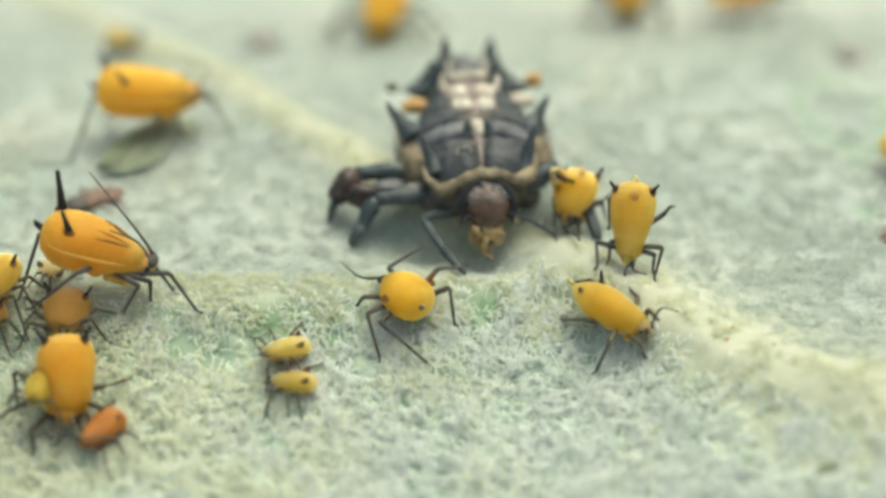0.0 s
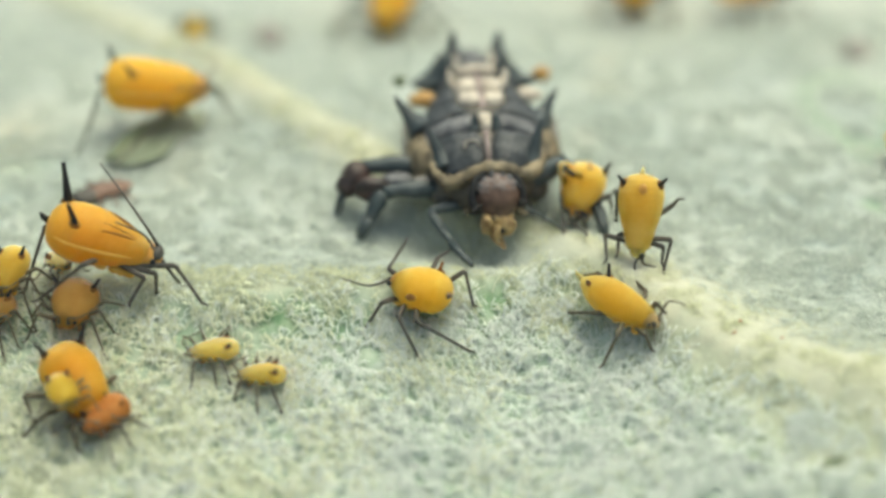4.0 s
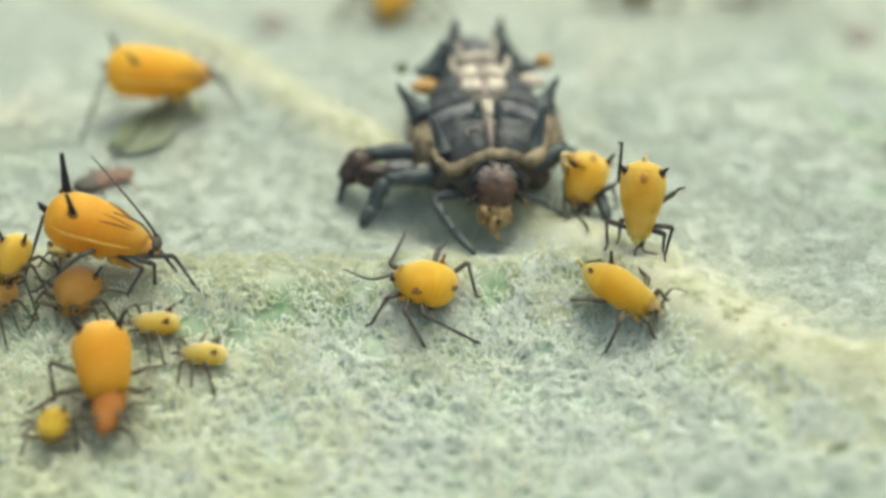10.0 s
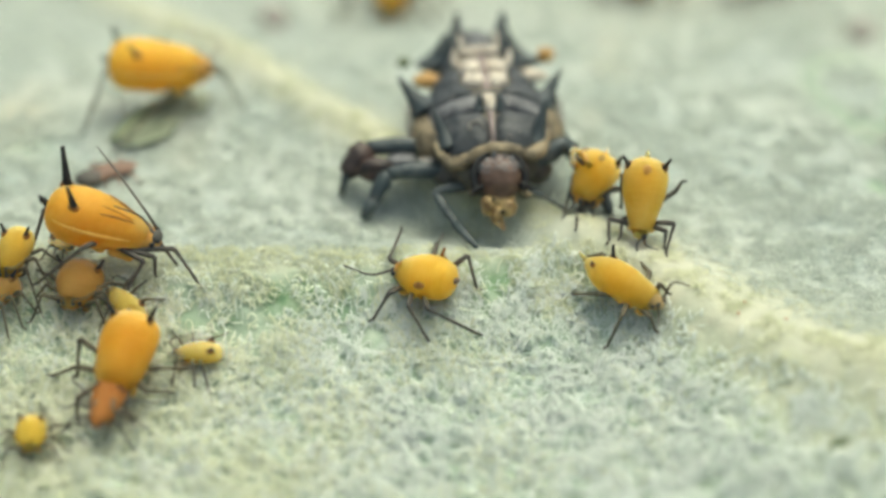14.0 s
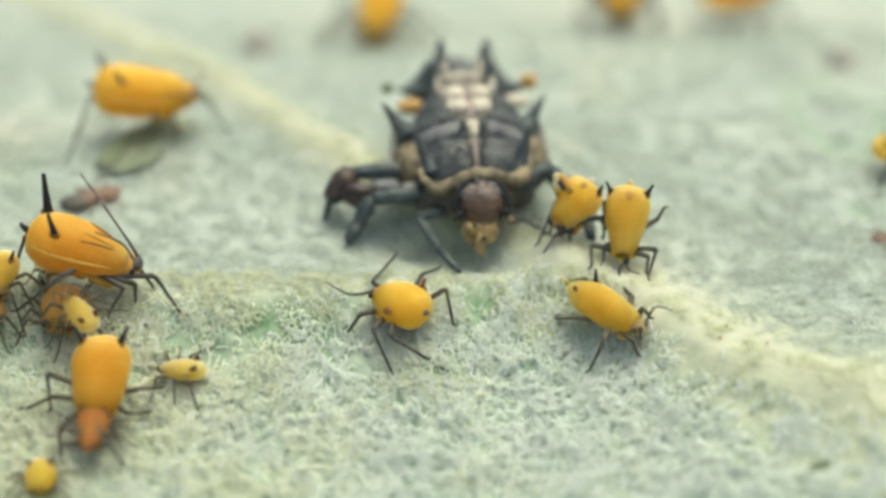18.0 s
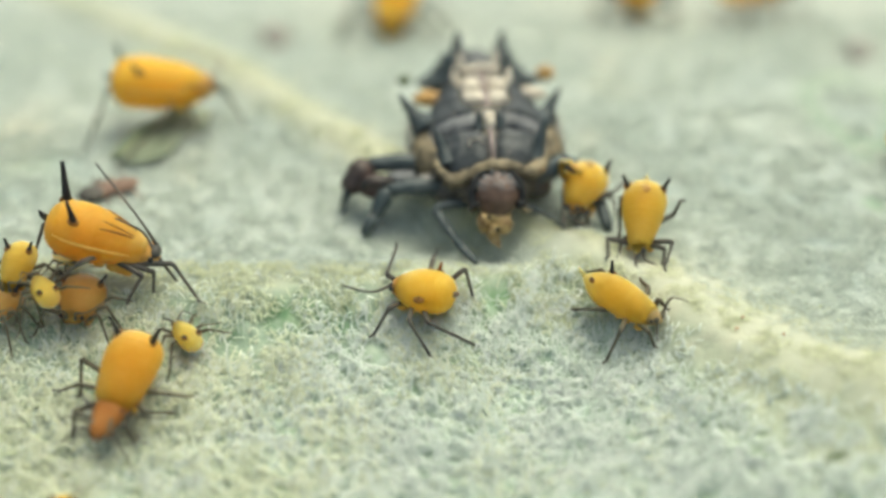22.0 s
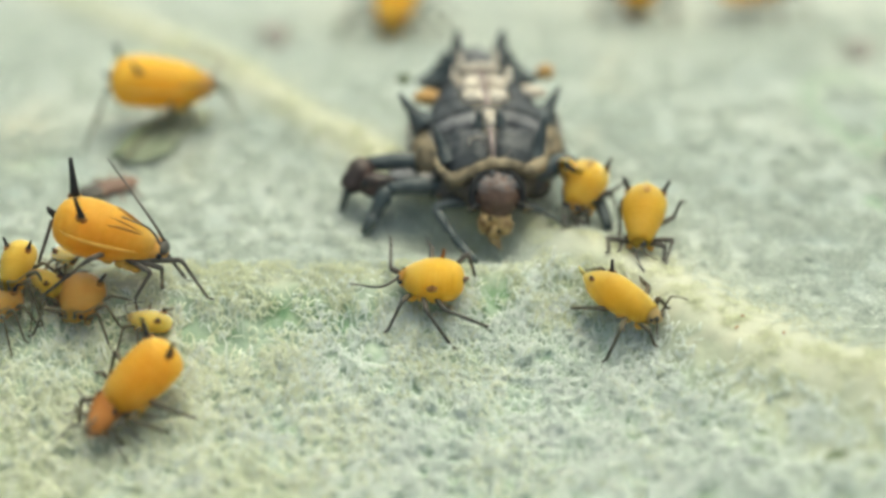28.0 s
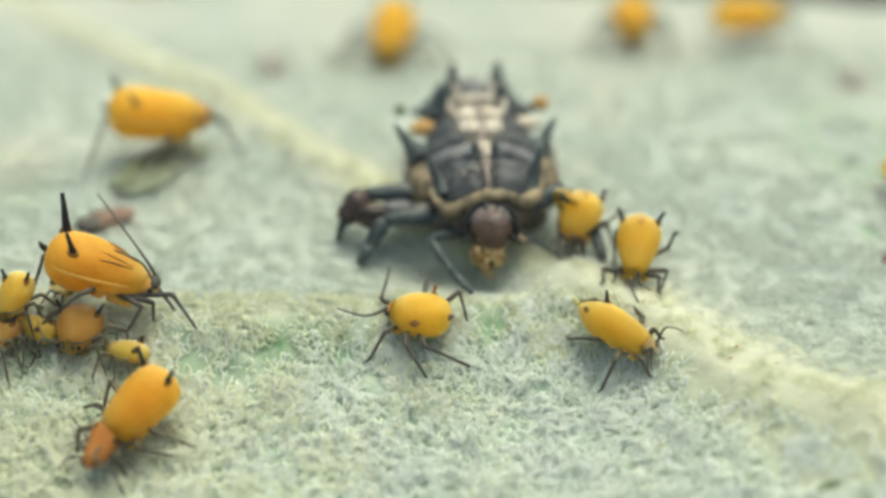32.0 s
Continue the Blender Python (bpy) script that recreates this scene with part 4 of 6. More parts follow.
# ---- the spiny larva ----
def larva(at):
    thing = tagged(new("spiny_larva"), "dark grey spiny larva with cream back plates on the leaf", "insect larva", "")
    body = [(-2.35, 0.12, 0.12, 0.9), (-2.16, 0.36, 0.32, 0.9), (-1.79, 0.55, 0.46, 0.9), (-1.22, 0.64, 0.58, 0.9), (-0.66, 0.82, 0.7, 0.9), (-0.1, 1.0, 0.76, 0.9), (0.47, 1.22, 0.78, 0.9), (1.03, 1.28, 0.77, 0.9), (1.5, 1.16, 0.7, 0.88), (1.93, 0.98, 0.58, 0.84), (2.21, 0.76, 0.44, 0.8), (2.35, 0.45, 0.3, 0.76)]
    stations = [r[0] for r in body]

    def girth(x, k):
        return float(np.interp(x, stations, [r[k] for r in body]))

    rows = []
    for a, b in zip(body, body[1:]):
        for k in range(5):
            rows.append(tuple(p + (q - p) * k / 5 for p, q in zip(a, b)))
    rows.append(body[-1])
    rows = [(x, w * (1 + 0.03 * math.sin(x * 9)), h * (1 + 0.035 * math.sin(x * 9)), z) for x, w, h, z in rows]
    part("body", rough(shell(bmesh.new(), rows, sides=36), 0.03, 5), LARVA_SKIN, thing, "dark skin between the plates")

    def top(x, y):
        return girth(x, 3) + girth(x, 2) * math.sqrt(max(0.0, 1 - min(0.98, abs(y) / girth(x, 1)) ** 2))

    def plate(name, corners, mat, rise=0.08, label="", blunt=0.35, rim=0.0, rim_mat=None, grit=0.012):
        """A curved slab on the back. corners: (x, y) of the hind inner, hind outer, front outer and front inner corner."""
        (ax, ay), (bx, by), (cx, cy), (dx, dy) = corners
        bm = bmesh.new()
        n = 15
        grid = []
        for lay in (1, 0):
            g = []
            for i in range(n):
                row = []
                for j in range(n):
                    u, v = i / (n - 1), j / (n - 1)
                    pu, pv = 2 * u - 1, 2 * v - 1
                    u2 = 0.5 + 0.5 * pu * (1 - blunt * 0.22 * pv ** 4)
                    v2 = 0.5 + 0.5 * pv * (1 - blunt * 0.22 * pu ** 4)
                    x = (ax * (1 - v2) + bx * v2) * (1 - u2) + (dx * (1 - v2) + cx * v2) * u2
                    y = (ay * (1 - v2) + by * v2) * (1 - u2) + (dy * (1 - v2) + cy * v2) * u2
                    w = girth(x, 1)
                    y = max(-0.985 * w, min(0.985 * w, y))
                    edge = max(abs(pu), abs(pv))
                    bump = grit * (noise.noise(Vector((x * 6, y * 6, 3))) + 0.7 * noise.noise(Vector((x * 15, y * 15, 7))))
                    z = top(x, y) + (rise * (1 - edge ** 5) + 0.015 + bump if lay else -0.06)
                    row.append(bm.verts.new((x, y, z)))
                g.append(row)
            grid.append(g)
        P = [[v.co.copy() for v in row] for row in grid[0]]
        for lay, g in enumerate(grid):
            for i in range(n - 1):
                for j in range(n - 1):
                    q = (g[i][j], g[i + 1][j], g[i + 1][j + 1], g[i][j + 1])
                    bm.faces.new(q if lay == 0 else q[::-1])
        a, b = grid
        for i in range(n - 1):
            for j in (0, n - 1):
                bm.faces.new((a[i][j], a[i + 1][j], b[i + 1][j], b[i][j]))
                bm.faces.new((a[j][i], a[j][i + 1], b[j][i + 1], b[j][i]))
        ob = part(name, bm, mat, thing, label)
        if rim:
            line = [P[0][j] for j in range(n)] + [P[i][-1] for i in range(1, n)] + [P[-1][j] for j in range(n - 2, -1, -1)] + [P[i][0] for i in range(n - 2, -1, -1)]
            part("plate_rim", tube(bmesh.new(), line, [rim * (0.75 + 0.5 * noise.noise(q * 7)) for q in line], 6), rim_mat or CHITIN_GREY, ob, "worn edge of the plate")
        return ob

    def pair(name, corners, mat, **more):
        for s in (-1, 1):
            plate(name, [(x, s * y) for x, y in corners], mat, **more)

    def spine(base, tip, r, mat=SPINE, bend=(0, 0, 0), label="", name="spine", flat=1.0, full=0.55):
        base, tip = Vector(base), Vector(tip)
        pts = smooth_line([base, base.lerp(tip, 0.5) + Vector(bend), tip], 6)
        k = len(pts) - 1
        rad = [r * np.interp(i / k, [0, 0.15, 0.5, 0.85, 1], [1.3, 1.0, full, full * 0.42, 0.05]) for i in range(k + 1)]
        return part(name, rough(tube(bmesh.new(), pts, rad, 11, flat), 0.02, 7), mat, thing, label)

    # plates from the shoulders to the tail
    pair("shoulder_plate", [(1.42, 0.1), (1.36, 1.0), (2.16, 0.86), (2.3, 0.05)], CHITIN, rise=0.11, label="dark pitted plate behind the head", blunt=0.75, rim=0.02, grit=0.035)
    pair("back_plate", [(0.98, 0.2), (1.02, 1.14), (1.42, 1.04), (1.36, 0.2)], CHITIN_GREY, rise=0.1, label="grey plate across the shoulders", blunt=0.2, grit=0.025)
    pair("back_plate", [(0.5, 0.46), (0.3, 1.26), (1.0, 1.2), (0.94, 0.2)], CHITIN, rise=0.11, label="black plate at the root of a long spine", blunt=0.3, rim=0.022, rim_mat=SPINE, grit=0.03)
    pair("back_plate", [(-0.36, 0.46), (-0.42, 1.1), (0.26, 1.2), (0.46, 0.46)], CHITIN, rise=0.09, blunt=0.3, grit=0.025)
    pair("back_plate", [(-0.98, 0.42), (-1.0, 0.84), (-0.46, 1.02), (-0.42, 0.48)], CHITIN, rise=0.09, blunt=0.3, grit=0.025)
    pair("tail_plate", [(-1.72, 0.36), (-1.62, 0.6), (-1.02, 0.84), (-1.02, 0.42)], CHITIN, rise=0.09, blunt=0.3)
    pair("cream_plate", [(-0.38, 0.06), (-0.34, 0.45), (0.13, 0.45), (0.13, 0.03)], CREAM, rise=0.12, label="cream plate on the back", blunt=0.55, grit=0.03)
    pair("cream_plate", [(0.2, 0.03), (0.2, 0.44), (0.6, 0.42), (0.64, 0.03)], CREAM, rise=0.11, label="cream plate on the back", blunt=0.6, grit=0.03)
    plate("seam", [(-0.72, -0.07), (-0.72, 0.07), (0.95, 0.05), (0.95, -0.05)], PINKISH, rise=0.05, label="dull pink seam between the cream plates")
    plate("cream_patch", [(0.99, -0.13), (0.99, 0.13), (1.42, 0.1), (1.42, -0.1)], CREAM, rise=0.13, label="small square cream patch", blunt=0.4, grit=0.03)
    plate("back_line", [(1.42, -0.06), (1.42, 0.06), (2.34, 0.035), (2.34, -0.035)], PINKISH, rise=0.12, label="dull pink line between the shoulder plates")
    plate("cream_band", [(-0.98, -0.36), (-0.98, 0.36), (-0.74, 0.36), (-0.74, -0.36)], CREAM, rise=0.1, label="cream band between the horns", blunt=0.3, grit=0.03)
    plate("grey_plate", [(-1.95, -0.3), (-1.95, 0.3), (-1.02, 0.3), (-1.02, -0.3)], CHITIN_GREY, rise=0.1, label="grey plate between the horns", grit=0.03)
    plate("tail_plate", [(-2.25, -0.22), (-2.25, 0.22), (-2.0, 0.26), (-2.0, -0.26)], CHITIN_GREY, rise=0.07)
    for s in (-1, 1):
        spine((-0.95, s * 0.34, 1.5), (-1.42, s * 0.36, 1.68), 0.06, CREAM, label="pale inner edge of a horn", name="horn_edge", full=0.8)
        spine((-0.3, s * 0.46, 1.52), (-0.56, s * 0.53, 1.84), 0.085, CREAM, bend=(0.04, s * 0.03, 0), label="cream hook beside the back plates", full=0.75)
    # spines
    for s in (-1, 1):
        spine((1.88, s * 0.8, 1.14), (1.44, s * 1.06, 1.82 + 0.08 * s), 0.17, bend=(0.0, -s * 0.02, -0.02), label="long black spine", full=0.62)
        spine((1.36, s * 0.2, 1.58), (1.2, s * 0.19, 1.9), 0.1, label="short black spine on the back", full=0.7)
        spine((0.66, s * 1.06 - 0.06, 1.2), (0.2, s * 1.54 - 0.1, 1.74), 0.27, bend=(0.03, -s * 0.02, -0.07), label="long black spine", full=0.5)
        spine((0.42, s * 1.12, 1.1), (0.66, s * 1.3, 1.42), 0.2, CHITIN, label="dark swelling under a spine", full=0.8)
        spine((-1.85, s * 0.42 + 0.06, 1.0), (-2.14, s * 0.45 + 0.12, 1.76), 0.155, SPINE, label="upright dark horn at the tail", full=0.92)
        spine((-1.7, s * 0.36 + 0.04, 1.15), (-2.0, s * 0.37 + 0.1, 1.6), 0.13, CHITIN_GREY, label="grey face of a horn", full=0.7, name="horn_face")
        spine((-1.62, s * 0.42, 1.22), (-1.5, s * 1.2, 0.92), 0.3, bend=(0.0, 0.0, -0.06), label="broad dark root of a tail spine", name="spine_root", full=0.6)
        spine((-1.35, s * 0.36, 1.32), (-1.12, s * 1.26, 1.18), 0.35, bend=(0.08, -s * 0.08, -0.13), label="long curved black spine", full=0.58)
    part("knob", rough(ball(bmesh.new(), (-1.1, -1.45, 1.24), 0.1, (1, 1.3, 1), sub=3), 0.03, 9), OLIVE, thing, "dull green knob beside a spine's tip")
    part("knob", rough(ball(bmesh.new(), (-1.2, 1.33, 1.24), 0.16, (1, 1.1, 0.95), sub=3), 0.03, 7), LARVA_ORANGE, thing, "orange knob at a spine's tip")
    part("wart", rough(ball(bmesh.new(), (-0.42, -1.04, 1.22), 0.2, (0.9, 1.35, 0.75), sub=3), 0.04, 6), LARVA_ORANGE, thing, "orange wart on the flank")
    part("wart", rough(ball(bmesh.new(), (-0.44, 0.98, 1.24), 0.2, (0.9, 1.4, 0.7), sub=3), 0.04, 6), CREAM, thing, "cream wart on the flank")
    # flanks and collar
    for s in (-1, 1):
        part("flank", rough(ball(bmesh.new(), (1.1, s * 1.1, 0.92), 1, (0.62, 0.33, 0.4), sub=4), 0.04, 5), MEMBRANE, thing, "tan swollen flank")
        line = smooth_line([(-0.14, s * 1.3, 0.95), (0.2, s * 1.42, 0.9), (0.66, s * 1.43, 0.72), (1.1, s * 1.36, 0.66), (1.5, s * 1.24, 0.7)], 5)
        part("flank_rim", tube(bmesh.new(), line, [0.03 + 0.035 * abs(math.sin(0.5 * k)) for k in range(len(line))], 7), SKIN, thing, "pale folded rim of the flank")
    line = smooth_line([(1.45, -1.02, 1.24), (1.9, -0.99, 1.17), (2.15, -0.86, 1.06), (2.23, -0.71, 1.02), (2.27, -0.44, 1.15), (2.3, -0.18, 1.32), (2.31, 0.02, 1.39), (2.3, 0.33, 1.33), (2.25, 0.58, 1.18), (2.15, 0.78, 1.16), (1.9, 0.95, 1.21), (1.55, 1.08, 1.3), (1.25, 1.14, 1.36)], 5)
    part("collar", rough(tube(bmesh.new(), line, [0.075 + 0.05 * math.sin(math.pi * min(k, len(line) - 1 - k) / (len(line) - 1)) ** 2 + 0.05 * math.exp(-(((abs(k - 0.5 * len(line)) - 15) / 6) ** 2)) + 0.008 * math.sin(5 * k) for k in range(len(line))], 10, 0.8), 0.03, 9), MEMBRANE, thing, "tan rim behind the head")
    part("neck", rough(shell(bmesh.new(), [(1.6, 0.86, 0.4, 0.72), (2.0, 0.84, 0.45, 0.72), (2.3, 0.66, 0.42, 0.74), (2.48, 0.46, 0.34, 0.76)], sides=26), 0.04, 6), LARVA_SKIN, thing, "dark wrinkled neck")
    # head: a round skull that looks forward and down
    head = tagged(new("head"), "brown rounded head bent down to feed")
    head.parent = thing
    c, up, out = Vector((2.6, 0.04, 0.88)), Vector((-0.57, 0, 0.82)), Vector((0.82, 0, 0.57))
    bm = ball(bmesh.new(), (0, 0, 0), 1, (1, 1, 1), sub=4)
    for v in bm.verts:
        k = v.co.copy()
        lobes = 0.05 * math.cos(9 * k.y) * max(0.0, k.z + 0.1) * (0.6 + noise.noise(k * 3))
        q = 1 + lobes + 0.03 * noise.noise(k * 4) + 0.018 * noise.noise(k * 10)
        wide = 0.43 - 0.07 * max(0.0, -k.z)
        v.co = c + Vector((0, k.y * wide * q, 0)) + up * (k.z * 0.45 * q) + out * (k.x * 0.36 * q)
    part("skull", bm, LARVA_HEAD, head)
    # a cap over the skull's top, its grey colour stands for highlights
    bm = ball(bmesh.new(), (0, 0, 0), 1, (1, 1, 1), sub=4)
    bmesh.ops.delete(bm, geom=[v for v in bm.verts if v.co.z < 0.12 + 0.25 * noise.noise(v.co * 3.1) or v.co.x < -0.1], context="VERTS")
    for v in bm.verts:
        k = v.co.copy()
        q = 1.0 + 0.05 * math.cos(9 * k.y) * (0.6 + noise.noise(k * 3)) + 0.05 * noise.noise(k * 5) + 0.03 * noise.noise(k * 11)
        v.co = c + Vector((0, k.y * 0.43 * q, 0)) + up * (k.z * 0.455 * q) + out * (k.x * 0.37 * q)
    part("crown", bm, LARVA_SHEEN, head, "lumpy top of the skull with its sheen coloured grey")
    arc = [math.radians(d) for d in range(-32, 213, 6)]
    part("brow", rough(tube(bmesh.new(), [c + out * 0.06 + Vector((0, 0.455 * math.cos(a), 0)) + up * (0.47 * math.sin(a)) for a in arc], [0.055 + 0.03 * abs(math.cos(a)) for a in arc], 9), 0.012, 9), BLACK, head, "black rim of the skull")
    # pale lumps that put the skull's glints into colour
    for deg, r in ((22, 0.075), (48, 0.085), (72, 0.07), (104, 0.085), (131, 0.075), (156, 0.08)):
        a = math.radians(deg)
        part("skull_glint", rough(ball(bmesh.new(), c + Vector((0, 0.345 * math.cos(a), 0)) + up * (0.35 * math.sin(a) + 0.03) + out * 0.17, r, (0.75, 0.6, 1.15), sub=3), 0.03, 11), CHITIN_GREY, head, "pale greyish lump for a glint on the skull")
    for s in (-1, 1):
        part("eye", ball(bmesh.new(), c + Vector((0, s * 0.37, 0)) + up * 0.12 + out * 0.16, 0.06, sub=2), BLACK, head, "small black eye")
        part("antenna", tube(bmesh.new(), smooth_line([c + Vector((0, s * 0.34, 0)) - up * 0.16 + out * 0.2, c + Vector((0, s * 0.47, 0)) - up * 0.2 + out * 0.3, c + Vector((0, s * 0.56, 0)) - up * 0.3 + out * 0.32], 3), [0.045, 0.04, 0.035, 0.03, 0.025, 0.02, 0.012], 7), BLACK, head, "short dark antenna")
    mouth = [("lip", (2.88, 0.0, 0.6), 0.2, (0.65, 1.5, 0.5)), ("jaw", (2.95, -0.22, 0.52), 0.16, (0.8, 0.8, 1.3)), ("jaw", (2.98, 0.14, 0.47), 0.17, (0.8, 1.0, 1.1)), ("jaw", (3.03, -0.07, 0.38), 0.12, (0.85, 0.9, 1.4))]
    for name, q, r, stretch in mouth:
        part(name, rough(ball(bmesh.new(), q, r, stretch, sub=3), 0.035, 9), MOUTH, head, "yellowish upper lip" if name == "lip" else "yellowish jaw")
    for q, r in (((3.0, -0.13, 0.66), 0.035), ((3.09, 0.03, 0.44), 0.04)):
        part("jaw_pit", ball(bmesh.new(), q, r, (0.6, 1, 1.3), sub=2), BLACK, head, "dark pit over a jaw")
    palps = [[(2.98, -0.16, 0.36), (3.08, -0.12, 0.26), (3.14, -0.04, 0.2), (3.24, 0.06, 0.16)], [(2.98, 0.0, 0.36), (3.06, 0.02, 0.24), (3.12, 0.06, 0.16)]]
    for run in palps:
        run = smooth_line(run, 3)
        part("palp", tube(bmesh.new(), run, [0.05 - 0.025 * k / len(run) for k in range(len(run))], 8), MOUTH, head, "tan feeler below the jaws")
    for q, r in (((2.55, 0.5, 0.62), 0.1), ((2.6, 0.58, 0.55), 0.075), ((2.5, -0.42, 0.56), 0.07)):
        part("cheek_lobe", rough(ball(bmesh.new(), q, r, (1, 1.2, 0.8), sub=3), 0.03, 9), MEMBRANE, thing, "tan lobe at the side of the head")
    # legs: hip, knee, ankle, foot, then their thickness
    legs = [
        (-1, [(1.3, -0.95, 0.8), (1.3, -2.28, 0.86), (1.66, -2.68, 0.5), (1.72, -2.78, 0.08)], LARVA_FEMUR, 0.16, 0.24, 0.07),
        (-1, [(1.95, -0.85, 0.7), (2.0, -1.93, 0.72), (2.3, -2.2, 0.34), (2.44, -2.4, 0.04)], LARVA_LEG, 0.15, 0.15, 0.11),
        (-1, [(2.3, -0.5, 0.56), (2.4, -1.1, 0.54), (3.2, -0.74, 0.33), (3.84, -0.44, 0.3)], LARVA_LEG, 0.09, 0.085, 0.07),
        (1, [(1.2, 0.95, 0.8), (1.3, 1.26, 1.0), (1.55, 1.6, 0.55), (1.75, 1.75, 0.1)], LARVA_LEG, 0.15, 0.13, 0.07),
        (1, [(2.0, 0.62, 0.76), (1.8, 1.4, 1.12), (2.35, 1.98, 0.46), (2.92, 2.07, 0.24)], LARVA_LEG, 0.18, 0.14, 0.11),
        (1, [(2.35, 0.45, 0.52), (2.5, 0.92, 0.42), (2.7, 1.2, 0.32), (2.82, 1.36, 0.26)], LARVA_LEG, 0.055, 0.04, 0.03),
    ]
    for s, (hip, knee, ankle, foot), shin, r, r2, r3 in legs:
        leg = tagged(new("leg"), "jointed black leg")
        leg.parent = thing
        hip, knee, ankle, foot = Vector(hip), Vector(knee), Vector(ankle), Vector(foot)
        pts = smooth_line([hip, hip.lerp(knee, 0.5) + Vector((0, 0, 0.03)), knee], 5)
        part("femur", rough(tube(bmesh.new(), pts, [r * v for v in (0.85, 0.92, 1.0, 1.06, 1.1, 1.1, 1.06, 1.0, 0.92, 0.84, 0.66)], 11), 0.03 * r / 0.15, 8), LARVA_LEG, leg)
        pts = smooth_line([knee, knee.lerp(ankle, 0.5), ankle], 4)
        part("tibia", rough(tube(bmesh.new(), pts, [r2 * v for v in (0.7, 0.95, 1.05, 1.05, 1.0, 0.94, 0.86, 0.76, 0.6)], 11), 0.04 * r2 / 0.15, 7), shin, leg, "dark reddish shin" if shin is LARVA_FEMUR else "")
        part("foot", rough(tube(bmesh.new(), [ankle.lerp(knee, 0.05), ankle.lerp(foot, 0.35), ankle.lerp(foot, 0.7), foot], [r3 * 1.2, r3 * 1.1, r3 * 0.95, r3 * 0.55], 9), 0.02 * r3 / 0.1, 9), LARVA_LEG, leg)
        for k in range(10 if r > 0.1 else 3):
            a, b = (hip, knee) if k % 2 else (knee, ankle)
            p = a.lerp(b, 0.2 + 0.09 * k * (1 if r > 0.1 else 2.5))
            q = p + Vector((0.1 * math.sin(5 * k), s * 0.08, 0.13 + 0.12 * math.cos(3 * k))) * (0.8 + 2 * r)
            part("bristle", tube(bmesh.new(), [p, p.lerp(q, 0.6), q], [0.014, 0.011, 0.004], 5), LARVA_LEG, leg)
    part("knee", rough(ball(bmesh.new(), (1.8, -2.12, 0.68), 1, (0.24, 0.36, 0.24), sub=3), 0.05, 6), LARVA_FEMUR, thing, "dark reddish joint between two legs")
    part("leg_fold", rough(ball(bmesh.new(), (1.66, -1.62, 0.78), 1, (0.16, 0.3, 0.1), sub=3), 0.05, 7), CHITIN_GREY, thing, "pale grey fold between two legs")
    part("leg_fold", rough(ball(bmesh.new(), (1.75, -1.16, 0.8), 1, (0.12, 0.16, 0.08), sub=3), 0.05, 7), SKIN, thing, "pale grey fold between two legs")
    # dark lump added below the body to deepen the shade on the leaf
    part("shade_filler", rough(ball(bmesh.new(), (1.3, 0, 0.5), 1, (0.95, 1.0, 0.45), sub=3), 0.04, 4), LARVA_SKIN, thing, "dark filler added under the body to deepen the shade")
    for s in (-1, 1):
        for x, y, r in ((1.25, 1.08, 0.26), (1.95, 0.82, 0.24)):
            part("hip", rough(ball(bmesh.new(), (x, s * y, 0.62), r, (1, 1.2, 1), sub=3), 0.04, 6), LARVA_SKIN, thing, "dark fleshy hip")
    mark = [(1.9, -0.42), (1.76, -0.4), (1.76, -0.2), (1.9, -0.16)]
    for a, b in ((0, 1), (1, 2), (2, 3)):
        run = [Vector((*mark[a], 0)).lerp(Vector((*mark[b], 0)), k / 4) for k in range(5)]
        part("pale_mark", tube(bmesh.new(), [(p.x, p.y, top(p.x, p.y) + 0.16) for p in run], [0.02] * 5, 6), SKIN, thing, "thin pale bracket mark on a plate")
    # pale grains that imitate glints on the dark plates
    rnd = random.Random(9)
    for k in range(64):
        x, y = rnd.uniform(-0.8, 2.15), rnd.choice((-1, 1)) * rnd.uniform(0.18, 0.9)
        part("glint_grain", ball(bmesh.new(), (x, y, top(x, y) + 0.125), rnd.uniform(0.014, 0.03), (1, 1, 0.7), sub=1), SKIN if rnd.random() < 0.45 else CHITIN_GREY, thing)
    # pale bristles on the flanks
    rnd = random.Random(5)
    for s in (-1, 1):
        for k in range(16):
            x = 1.0 - k * 0.1
            base = Vector((x, s * 1.2, 0.9 + 0.2 * rnd.random()))
            tip = base + Vector((rnd.uniform(-0.1, 0.1), s * rnd.uniform(0.15, 0.4), rnd.uniform(-0.05, 0.3)))
            part("bristle", tube(bmesh.new(), [base, base.lerp(tip, 0.5), tip], [0.016, 0.012, 0.004], 5), SKIN, thing)
    thing.matrix_basis = stand(*at)
    return thing, head


larva_thing, larva_head = larva((0.75, 3.2, -86))

# ---- honeydew ----
DEW = bpy.data.materials.new("honeydew")
DEW.use_nodes = True
dew = DEW.node_tree.nodes["Principled BSDF"]
dew.inputs["Base Color"].default_value, dew.inputs["Roughness"].default_value = (0.98, 0.98, 0.95, 1), 0.02
dew.inputs["Transmission Weight"].default_value, dew.inputs["IOR"].default_value = 1.0, 1.36
honeydew = tagged(new("honeydew_drop"), "clear round drop of honeydew from an amber aphid", "drop")
part("drop", ball(bmesh.new(), (0, 0, 0), 0.2, (1, 1, 0.95), sub=4), DEW, honeydew)

